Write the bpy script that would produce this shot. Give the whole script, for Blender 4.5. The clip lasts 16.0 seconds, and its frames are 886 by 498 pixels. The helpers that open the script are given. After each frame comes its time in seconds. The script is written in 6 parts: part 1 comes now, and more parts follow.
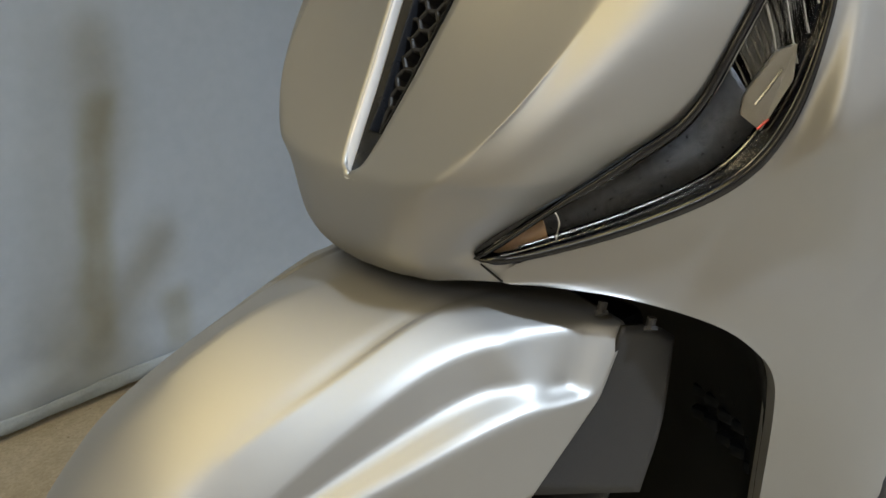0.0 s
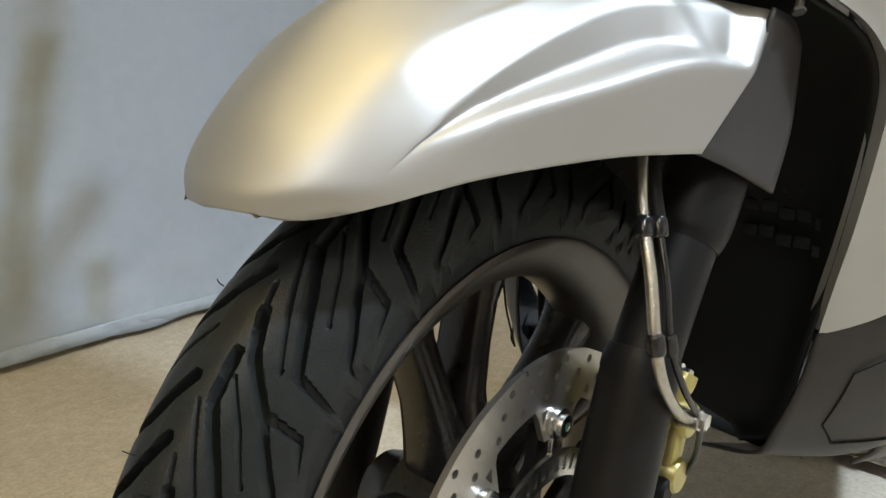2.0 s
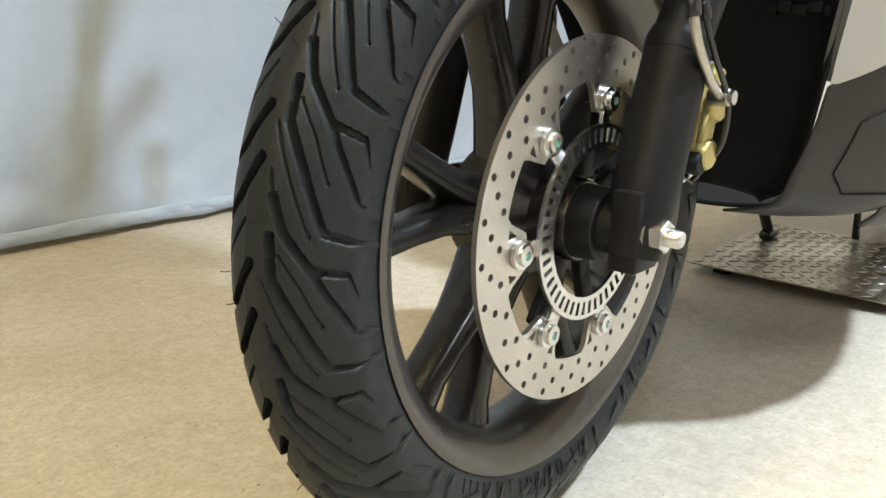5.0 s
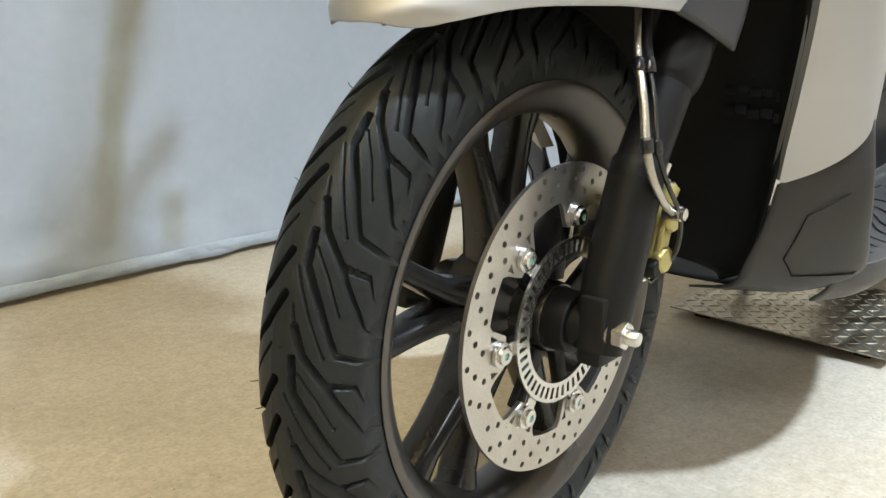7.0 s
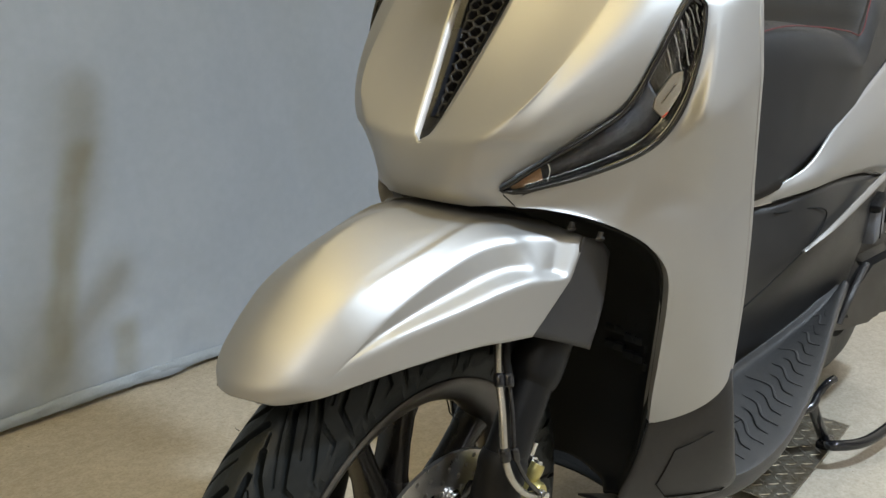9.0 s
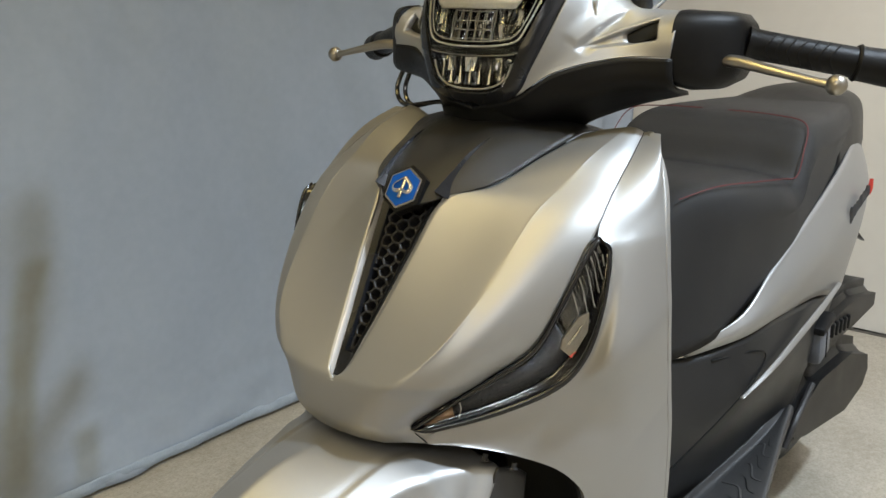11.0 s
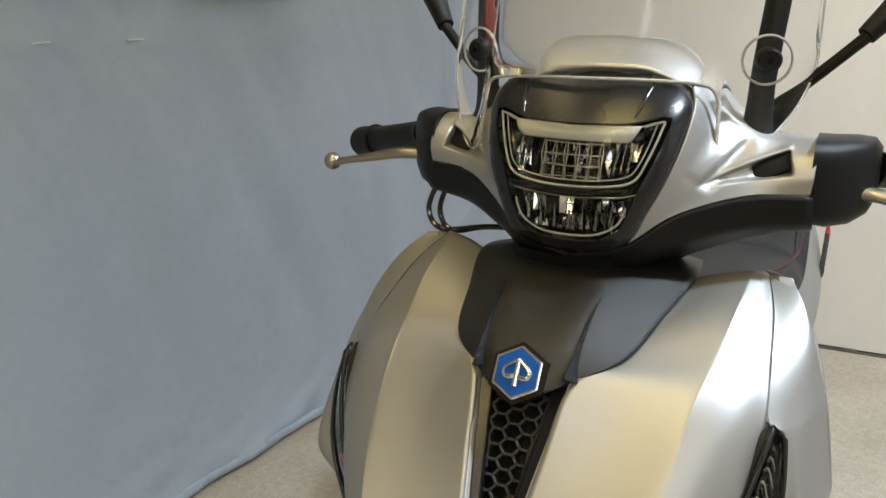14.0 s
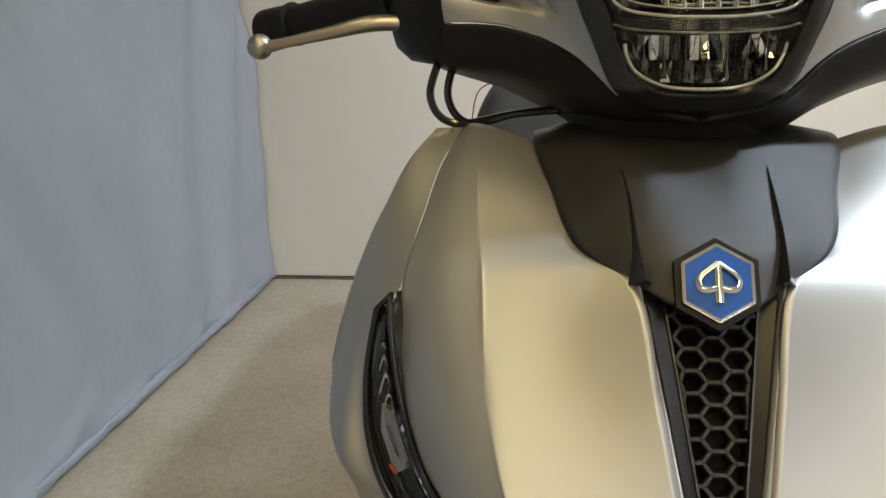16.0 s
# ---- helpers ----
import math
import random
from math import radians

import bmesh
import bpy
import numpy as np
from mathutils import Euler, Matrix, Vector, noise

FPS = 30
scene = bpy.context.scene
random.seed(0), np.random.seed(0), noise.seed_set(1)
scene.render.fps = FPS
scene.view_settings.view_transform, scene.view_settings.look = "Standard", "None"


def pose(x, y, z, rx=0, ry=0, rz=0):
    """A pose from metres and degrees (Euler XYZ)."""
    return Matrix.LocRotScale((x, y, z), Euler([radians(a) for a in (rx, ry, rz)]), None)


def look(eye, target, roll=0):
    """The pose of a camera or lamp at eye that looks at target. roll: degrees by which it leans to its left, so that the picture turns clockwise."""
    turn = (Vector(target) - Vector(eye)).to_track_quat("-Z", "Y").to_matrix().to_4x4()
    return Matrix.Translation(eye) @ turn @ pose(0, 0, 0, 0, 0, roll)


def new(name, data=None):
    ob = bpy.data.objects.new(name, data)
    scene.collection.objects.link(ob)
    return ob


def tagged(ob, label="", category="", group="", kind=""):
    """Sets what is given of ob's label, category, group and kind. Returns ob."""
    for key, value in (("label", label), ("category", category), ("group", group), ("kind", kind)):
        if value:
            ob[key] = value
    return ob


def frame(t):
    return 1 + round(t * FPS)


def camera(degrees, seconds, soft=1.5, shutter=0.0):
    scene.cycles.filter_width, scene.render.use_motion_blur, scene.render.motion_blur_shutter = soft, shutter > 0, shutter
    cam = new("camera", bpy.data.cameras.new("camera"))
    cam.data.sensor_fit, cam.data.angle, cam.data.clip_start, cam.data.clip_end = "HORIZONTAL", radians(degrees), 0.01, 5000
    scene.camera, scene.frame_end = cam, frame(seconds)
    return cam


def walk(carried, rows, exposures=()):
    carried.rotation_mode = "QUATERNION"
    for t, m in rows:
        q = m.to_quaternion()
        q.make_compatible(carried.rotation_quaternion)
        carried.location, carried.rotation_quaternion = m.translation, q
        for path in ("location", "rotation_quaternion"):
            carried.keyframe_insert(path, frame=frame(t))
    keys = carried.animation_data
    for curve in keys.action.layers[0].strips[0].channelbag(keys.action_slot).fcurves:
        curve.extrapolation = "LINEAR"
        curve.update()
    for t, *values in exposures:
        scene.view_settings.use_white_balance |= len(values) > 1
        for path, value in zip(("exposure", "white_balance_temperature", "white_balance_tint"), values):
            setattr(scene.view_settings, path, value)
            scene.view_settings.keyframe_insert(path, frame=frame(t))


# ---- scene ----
cam = camera(53.0, 16.0)
PATH = [
    (0, (0.26, 0.445, 0.938), (-0.937, -0.951, 0.153), -3.8),
    (0.5, (0.373, 0.436, 0.849), (-1.002, -0.897, 0.272), -0.6),
    (1, (0.425, 0.387, 0.772), (-1.071, -0.826, 0.23), 1.3),
    (1.5, (0.429, 0.376, 0.729), (-1.071, -0.831, 0.188), 1.3),
    (2, (0.464, 0.358, 0.668), (-1.039, -0.848, 0.132), 1.5),
    (2.5, (0.493, 0.364, 0.618), (-1.007, -0.846, 0.083), 1.6),
    (3, (0.527, 0.374, 0.581), (-0.966, -0.845, 0.048), 1.6),
    (3.5, (0.559, 0.38, 0.534), (-0.932, -0.842, 0.002), 1.5),
    (4, (0.582, 0.397, 0.493), (-0.912, -0.823, -0.037), 1.4),
    (4.2, (0.593, 0.407, 0.482), (-0.898, -0.815, -0.049), 1.4),
    (6.3, (0.678, 0.468, 0.46), (-0.807, -0.765, -0.064), 1.5),
    (6.5, (0.689, 0.475, 0.493), (-0.795, -0.76, -0.029), 1.4),
    (7, (0.688, 0.502, 0.581), (-0.793, -0.735, 0.055), 1.4),
    (7.5, (0.685, 0.521, 0.654), (-0.801, -0.71, 0.126), 1.3),
    (8, (0.662, 0.536, 0.737), (-0.83, -0.689, 0.213), 1.3),
    (8.5, (0.661, 0.561, 0.827), (-0.839, -0.649, 0.289), 1.1),
    (9, (0.645, 0.589, 0.905), (-0.856, -0.616, 0.362), 1.1),
    (9.5, (0.614, 0.61, 0.98), (-0.879, -0.601, 0.431), 0.9),
    (9.7, (0.594, 0.623, 1.003), (-0.894, -0.593, 0.449), 0.8),
    (11.8, (0.547, 0.593, 1.243), (-0.999, -0.543, 0.676), -0.4),
    (12, (0.548, 0.575, 1.267), (-1.011, -0.536, 0.686), -0.4),
    (12.5, (0.544, 0.549, 1.311), (-1.045, -0.513, 0.723), -0.3),
    (13, (0.548, 0.505, 1.338), (-1.078, -0.501, 0.751), -0.3),
    (13.5, (0.547, 0.397, 1.306), (-1.125, -0.535, 0.727), -0.4),
    (14, (0.506, 0.246, 1.282), (-1.217, -0.574, 0.683), -0.2),
    (14.5, (0.464, 0.145, 1.238), (-1.318, -0.542, 0.646), 0.1),
    (15, (0.429, 0.056, 1.188), (-1.415, -0.456, 0.605), 0.3),
    (15.5, (0.377, -0.057, 1.158), (-1.5, -0.389, 0.554), -0.9),
    (16, (0.34, -0.125, 1.134), (-1.552, -0.267, 0.5), -0.9),
]
walk(cam, [(t, look(eye, target, roll)) for t, eye, target, roll in PATH],
     [(0, -0.16), (1, -0.04), (1.5, 0.16), (2.5, 0.64), (3.5, 0.82), (4.2, 0.92), (6.5, 1.14), (7, 0.86), (7.5, 0.60), (8, 0.52), (9, 0.14), (12, 0.02), (16, 0.06)])
# ---- light ----
world = bpy.data.worlds.new("world")
world.use_nodes = True
world.node_tree.nodes["Background"].inputs[0].default_value = (0.55, 0.52, 0.46, 1)
world.node_tree.nodes["Background"].inputs[1].default_value = 0.02
scene.world = world


def area_lamp(name, eye, tilt, turn, sx, sy, watts, colour, spread=180):
    """A rectangular lamp: tilt 0 shines straight down, 90 along the way that turn gives."""
    data = bpy.data.lights.new(name, "AREA")
    data.shape, data.size, data.size_y, data.energy, data.color = "RECTANGLE", sx, sy, watts, colour
    data.spread = radians(spread)
    ob = new(name, data)
    ob.matrix_world = Matrix.Translation(eye) @ Matrix.Rotation(radians(turn), 4, "Z") @ Matrix.Rotation(radians(tilt), 4, "X")
    return ob


# a small bright cool lamp high beside the machine throws the clear shadows; unseen warm lamps added beside, above and
# in front fill them
def bulb(name, eye, target, size, watts, colour, spread=180):
    """A round lamp that faces a point."""
    data = bpy.data.lights.new(name, "AREA")
    data.shape, data.size, data.energy, data.color, data.spread = "DISK", size, watts, colour, radians(spread)
    ob = new(name, data)
    ob.matrix_world = Matrix.Translation(eye) @ (Vector(target) - Vector(eye)).to_track_quat("-Z", "Y").to_matrix().to_4x4()
    return ob


bulb("cool_key_lamp", (-0.66, 1.12, 2.40), (-0.62, 0.92, 0.6), 0.14, 35, (0.74, 0.865, 1.0), 126)
# added warm fill on the cloth's side; no fitting is known there
area_lamp("warm_side_fill", (-0.05, -0.70, 2.70), 52, 0, 2.4, 0.35, 5, (1.0, 0.80, 0.40), 140)
# unseen warm strip, set where the paint's gold bands would mirror it
area_lamp("warm_overhead_strip", (1.15, 0.10, 2.88), 0, 0, 2.4, 0.16, 18, (1.0, 0.77, 0.28), 150)
area_lamp("warm_front_light", (3.4, 0.1, 2.2), 62, 90, 1.4, 0.8, 14, (1.0, 0.82, 0.48))
# cool fills added in front and towards the side and back walls; none seen
area_lamp("cool_front_fill", (2.3, 1.3, 2.85), 0, 0, 1.4, 0.3, 32, (0.91, 0.95, 1.0), 150)
area_lamp("cool_side_fill", (-0.2, 2.7, 2.8), 32, 0, 1.8, 0.3, 28, (0.90, 0.94, 1.0), 130)
area_lamp("cool_rear_fill", (-1.5, 0.6, 2.9), 40, 90, 0.9, 0.3, 20, (0.96, 0.97, 1.0), 120)


# ---- materials ----
def material(name, base, rough=0.5, metal=0.0, second=None, scale=8.0, mix=0.5, bump=0.0, bump_scale=200.0, coat=0.0, rough_var=0.08, gloss=0.5):
    """A surface with colour variation at two scales, uneven gloss and fine relief."""
    m = bpy.data.materials.new(name)
    m.use_nodes = True
    nt = m.node_tree
    b = nt.nodes["Principled BSDF"]
    co = nt.nodes.new("ShaderNodeTexCoord")
    n1 = nt.nodes.new("ShaderNodeTexNoise")
    n1.inputs["Scale"].default_value, n1.inputs["Detail"].default_value = scale, 6
    n2 = nt.nodes.new("ShaderNodeTexNoise")
    n2.inputs["Scale"].default_value, n2.inputs["Detail"].default_value = scale * 14, 4
    for n in (n1, n2):
        nt.links.new(co.outputs["Object"], n.inputs["Vector"])
    avg = nt.nodes.new("ShaderNodeMath")
    avg.operation = "MULTIPLY_ADD"
    avg.inputs[1].default_value, avg.inputs[2].default_value = 0.5, 0.0
    nt.links.new(n2.outputs["Fac"], avg.inputs[0])
    add = nt.nodes.new("ShaderNodeMath")
    add.operation = "MULTIPLY_ADD"
    add.inputs[1].default_value = 0.5
    nt.links.new(n1.outputs["Fac"], add.inputs[0])
    nt.links.new(avg.outputs[0], add.inputs[2])
    ramp = nt.nodes.new("ShaderNodeMapRange")
    ramp.inputs["From Min"].default_value, ramp.inputs["From Max"].default_value = 0.36, 0.64
    nt.links.new(add.outputs[0], ramp.inputs["Value"])
    mixer = nt.nodes.new("ShaderNodeMix")
    mixer.data_type = "RGBA"
    sec = second or tuple(c * 0.86 for c in base)
    mixer.inputs["A"].default_value, mixer.inputs["B"].default_value = (*base, 1), (*[a + (c - a) * mix for a, c in zip(base, sec)], 1)
    nt.links.new(ramp.outputs[0], mixer.inputs["Factor"])
    nt.links.new(mixer.outputs["Result"], b.inputs["Base Color"])
    rr = nt.nodes.new("ShaderNodeMapRange")
    rr.inputs["To Min"].default_value, rr.inputs["To Max"].default_value = max(0.02, rough - rough_var), min(1, rough + rough_var)
    nt.links.new(n1.outputs["Fac"], rr.inputs["Value"])
    nt.links.new(rr.outputs[0], b.inputs["Roughness"])
    b.inputs["Metallic"].default_value = metal
    b.inputs["Coat Weight"].default_value = coat
    b.inputs["Specular IOR Level"].default_value = gloss
    if bump:
        n3 = nt.nodes.new("ShaderNodeTexNoise")
        n3.inputs["Scale"].default_value, n3.inputs["Detail"].default_value = bump_scale, 3
        nt.links.new(co.outputs["Object"], n3.inputs["Vector"])
        bp = nt.nodes.new("ShaderNodeBump")
        bp.inputs["Strength"].default_value, bp.inputs["Distance"].default_value = bump, 0.001
        nt.links.new(n3.outputs["Fac"], bp.inputs["Height"])
        nt.links.new(bp.outputs[0], b.inputs["Normal"])
    return m


def clear(name, tint, rough=0.02, ior=1.14):
    m = bpy.data.materials.new(name)
    m.use_nodes = True
    b = m.node_tree.nodes["Principled BSDF"]
    b.inputs["Base Color"].default_value = (*tint, 1)
    b.inputs["Transmission Weight"].default_value, b.inputs["Roughness"].default_value, b.inputs["IOR"].default_value = 1, rough, ior
    return m


SILVER = material("satin_silver_paint", (0.375, 0.373, 0.37), 0.47, 0.80, (0.365, 0.363, 0.36), 4, 0.5, 0.05, 2600, rough_var=0.02)
# the body silver made lighter, for an edge that looks lit
LITEDGE = material("lit_silver_edge_paint", (0.74, 0.73, 0.73), 0.34, 0.45, (0.62, 0.61, 0.60), 6, 0.5, 0.04, 2600, rough_var=0.02)
BLACK = material("matt_black_plastic", (0.0070, 0.0070, 0.0076), 0.40, 0, (0.0098, 0.0098, 0.0100), 12, 0.8, 0.25, 1400, gloss=0.16)
GLOSSBLACK = material("gloss_black_plastic", (0.012, 0.012, 0.014), 0.14, 0, None, 10, 0.5, 0.02, 900, rough_var=0.04)
DARKGREY = material("dark_grey_plastic", (0.024, 0.0235, 0.025), 0.44, 0.0, (0.030, 0.029, 0.029), 10, 0.8, 0.3, 1200, gloss=0.35)
CAPBLACK = material("grained_black_plastic", (0.0085, 0.0085, 0.009), 0.33, 0, None, 14, 0.5, 0.5, 1600, gloss=0.50)
LINER = material("black_liner_plastic", (0.0085, 0.009, 0.009), 0.55, 0, None, 14, 0.5, 0.3, 700, gloss=0.15)
RUBBER = material("tyre_rubber", (0.0100, 0.0120, 0.0130), 0.42, 0, (0.0160, 0.0180, 0.0190), 9, 0.9, 0.3, 900, rough_var=0.1, gloss=0.22)
RIM = material("bronze_black_rim_paint", (0.085, 0.078, 0.072), 0.30, 0.7, (0.10, 0.092, 0.084), 9, 0.7, 0.06, 1200)
STEEL = material("brushed_steel", (0.52, 0.50, 0.47), 0.30, 0.95, (0.42, 0.40, 0.37), 30, 0.8, 0.1, 900)
ZINC = material("zinc_plated_steel", (0.62, 0.62, 0.62), 0.24, 1.0, (0.5, 0.5, 0.5), 60, 0.7, 0.1, 1200)
CHROME = material("polished_chrome", (0.78, 0.78, 0.78), 0.08, 1.0, None, 20, 0.3, 0, rough_var=0.03)
LEVER = material("anodised_lever", (0.40, 0.37, 0.32), 0.33, 1.0, (0.33, 0.305, 0.265), 30, 0.6, 0.05, 900)
TRIM = material("satin_chrome", (0.82, 0.82, 0.81), 0.22, 1.0, None, 20, 0.3, 0, rough_var=0.03)
SMOKE = material("smoked_chrome", (0.20, 0.20, 0.20), 0.16, 1.0, None, 20, 0.3, 0, rough_var=0.05)
GOLD = material("gold_anodised_caliper", (0.46, 0.40, 0.16), 0.34, 0.8, (0.36, 0.31, 0.12), 30, 0.7, 0.1, 900)
BLUE = material("blue_enamel", (0.006, 0.085, 0.40), 0.3, 0.0, (0.005, 0.065, 0.33), 40, 0.6, 0.02, 900, gloss=0.25)
LEATHER = material("black_seat_vinyl", (0.022, 0.0218, 0.023), 0.52, 0, (0.028, 0.0275, 0.028), 8, 0.8, 0.7, 1500, gloss=0.26)
STITCH = material("red_thread", (0.10, 0.012, 0.014), 0.7)
RED = material("red_plastic", (0.42, 0.03, 0.02), 0.3)
AMBER = material("amber_lens", (0.36, 0.22, 0.13), 0.2)
WHITE = material("white_foam_board", (0.80, 0.79, 0.76), 0.6, 0, (0.72, 0.71, 0.68), 6, 0.6)
GUIDE = clear("clear_light_guide", (0.80, 0.81, 0.80), 0.22)
FROST = material("frosted_light_guide", (0.34, 0.335, 0.31), 0.2, 0, (0.28, 0.275, 0.255), 30, 0.6)
PALE = material("pale_clear_guide", (0.36, 0.355, 0.335), 0.10, 0.25, (0.20, 0.20, 0.19), 60, 0.9, gloss=0.8)
BOARD = material("footboard_plastic", (0.034, 0.0335, 0.034), 0.5, 0, (0.048, 0.047, 0.046), 10, 0.8, 0.4, 900)
GLASS = clear("clear_lens", (0.96, 0.97, 0.97))
SCREEN = clear("clear_acrylic", (0.97, 0.98, 0.98), 0.015)
RIMCLEAR = material("pale_acrylic_edge", (0.36, 0.36, 0.355), 0.16, 0, (0.26, 0.26, 0.26), 40, 0.9, gloss=0.7)
DULLRED = material("dull_red_sticker_sheen", (0.15, 0.025, 0.028), 0.35)
GRID = material("bright_lamp_grid", (0.17, 0.17, 0.165), 0.22, 0.4, (0.11, 0.11, 0.11), 60, 0.8)
SATINBLACK = material("satin_black_surround", (0.008, 0.009, 0.012), 0.27, 0, None, 14, 0.5, 0.08, 1600, gloss=0.5)
TUNNEL = material("satin_black_side_plastic", (0.014, 0.014, 0.015), 0.40, 0, (0.018, 0.018, 0.018), 10, 0.8, 0.3, 1200, gloss=0.38)
TANK = material("blue_grey_tank_plastic", (0.11, 0.12, 0.145), 0.42, 0, (0.085, 0.092, 0.11), 14, 0.8, 0.2, 900)
GREEN = material("green_thread_lock", (0.10, 0.30, 0.22), 0.4)


# ---- mesh helpers ----
def mid2(x, y, z):
    """Twice the sideways place of the body's middle plane, which the machine's slight turn shifts with x."""
    return min(0.030, 0.09 * max(0.0, -x - 0.10)) * max(0.0, min(1.0, (y - 0.05) / 0.10)) * max(0.0, min(1.0, (z - 0.82) / 0.14))


def flip(v):
    return (v[0], -v[1] + mid2(v[0], v[1], v[2]), v[2])


def mesh_of(name, bm, smooth=True, angle=40):
    bmesh.ops.remove_doubles(bm, verts=bm.verts, dist=0.00002)
    me = bpy.data.meshes.new(name)
    bm.to_mesh(me)
    bm.free()
    if smooth:
        me.polygons.foreach_set("use_smooth", [True] * len(me.polygons))
        if angle < 180:
            me.set_sharp_from_angle(angle=radians(angle))
    return me


def part(name, bm, mat, parent=None, label="", smooth=True, angle=40):
    me = bm if isinstance(bm, bpy.types.Mesh) else mesh_of(name, bm, smooth, angle)
    if not me.materials:
        me.materials.append(mat)
    ob = new(name, me)
    if parent is not None:
        ob.parent = parent
        ob.matrix_parent_inverse = parent.matrix_basis.inverted()
    return tagged(ob, label) if label else ob


def empty(name, place=(0, 0, 0), parent=None):
    ob = new(name)
    ob.empty_display_size = 0.05
    ob.location = place
    if parent is not None:
        ob.parent = parent
        ob.matrix_parent_inverse = parent.matrix_basis.inverted()
    return ob


def spline(points, n):
    """n points along a smooth line through the given ones."""
    p = np.array(points, float)
    if len(p) == 2:
        return [p[0] + (p[1] - p[0]) * k / (n - 1) for k in range(n)]
    q = np.vstack([2 * p[0] - p[1], p, 2 * p[-1] - p[-2]])
    out = []
    for k in range(n):
        u = k / (n - 1) * (len(p) - 1)
        i = min(int(u), len(p) - 2)
        t = u - i
        a, b, c, d = q[i], q[i + 1], q[i + 2], q[i + 3]
        out.append(0.5 * (2 * b + (c - a) * t + (2 * a - 5 * b + 4 * c - d) * t * t + (3 * b - a - 3 * c + d) * t ** 3))
    return out


def sheet(rows, nu=24, nv=24, mirror=False, bm=None, half=False):
    """A smooth skin through a few rows of control points."""
    bm = bm or bmesh.new()
    fine = [spline(r, nu) for r in rows]
    cols = [spline([f[k] for f in fine], nv) for k in range(nu)]
    if half:
        cols = [[(c[0], max(0.0, c[1]), c[2]) for c in col] for col in cols]
    vs = [[bm.verts.new(flip(c) if mirror else c) for c in col] for col in cols]
    for i in range(nu - 1):
        for j in range(nv - 1):
            q = [vs[i][j], vs[i + 1][j], vs[i + 1][j + 1], vs[i][j + 1]]
            bm.faces.new(q[::-1] if mirror else q)
    return bm


def thicken(ob, t, flip=False):
    mod = ob.modifiers.new("thickness", "SOLIDIFY")
    mod.thickness, mod.offset = t, (1 if flip else -1)
    return ob


def box(bm, centre, size, m=None, bevel=0.0):
    made = bmesh.ops.create_cube(bm, size=1, matrix=(m or Matrix()) @ Matrix.Translation(centre) @ Matrix.Diagonal((*size, 1)))
    if bevel:
        es = {e for v in made["verts"] for e in v.link_edges}
        bmesh.ops.bevel(bm, geom=list(es), offset=bevel, segments=2, affect="EDGES", profile=0.5)
    return bm


def axis_matrix(a, b):
    a, b = Vector(a), Vector(b)
    return Matrix.Translation((a + b) / 2) @ (b - a).to_track_quat("Z", "Y").to_matrix().to_4x4()


def rod(bm, a, b, r1, r2=None, seg=24, caps=True):
    bmesh.ops.create_cone(bm, cap_ends=caps, segments=seg, radius1=r1, radius2=r1 if r2 is None else r2, depth=(Vector(b) - Vector(a)).length, matrix=axis_matrix(a, b))
    return bm


def tube(bm, points, radii, n=40, seg=12, oval=1.0):
    """A round bar along a smooth line; radii are spread along it."""
    line = [Vector(p) for p in spline(points, n)]
    rs = spline([(r, 0, 0) for r in radii], n) if len(radii) > 1 else [(radii[0], 0, 0)] * n
    rings, up = [], Vector((0, 0, 1))
    for i, p in enumerate(line):
        d = (line[min(i + 1, n - 1)] - line[max(i - 1, 0)]).normalized()
        x = d.cross(up) if abs(d.dot(up)) < 0.98 else d.cross(Vector((1, 0, 0)))
        x.normalize()
        y = x.cross(d)
        up = y
        r = max(rs[i][0], 0.0002)
        rings.append([bm.verts.new(p + x * math.cos(2 * math.pi * k / seg) * r + y * math.sin(2 * math.pi * k / seg) * r * oval) for k in range(seg)])
    for a, b in zip(rings, rings[1:]):
        for k in range(seg):
            bm.faces.new((a[k], a[(k + 1) % seg], b[(k + 1) % seg], b[k]))
    bm.faces.new(rings[0][::-1])
    bm.faces.new(rings[-1])
    return bm


def lathe(bm, profile, seg=96, centre=(0, 0, 0)):
    """Profile of (y, radius) turned about the axle, which runs along y."""
    rings = []
    for k in range(seg):
        a = 2 * math.pi * k / seg
        rings.append([bm.verts.new((centre[0] + r * math.cos(a), centre[1] + y, centre[2] + r * math.sin(a))) for y, r in profile])
    for i in range(seg):
        a, b = rings[i], rings[(i + 1) % seg]
        for j in range(len(profile) - 1):
            bm.faces.new((a[j], b[j], b[j + 1], a[j + 1]))
    return bm


def plate_with_holes(outline, holes, thick):
    """A flat plate in the x-z plane with real openings, of that thickness along y."""
    bm = bmesh.new()
    for loop in [outline] + holes:
        vs = [bm.verts.new((p[0], 0, p[1])) for p in loop]
        for a, b in zip(vs, vs[1:] + vs[:1]):
            bm.edges.new((a, b))
    bmesh.ops.triangle_fill(bm, use_beauty=True, use_dissolve=False, edges=bm.edges[:])
    ext = bmesh.ops.extrude_face_region(bm, geom=bm.faces[:])
    bmesh.ops.translate(bm, verts=[v for v in ext["geom"] if isinstance(v, bmesh.types.BMVert)], vec=(0, thick, 0))
    bmesh.ops.recalc_face_normals(bm, faces=bm.faces[:])
    return bm


def circle(cx, cz, r, n=12, start=0.0):
    return [(cx + r * math.cos(start + 2 * math.pi * k / n), cz + r * math.sin(start + 2 * math.pi * k / n)) for k in range(n)]


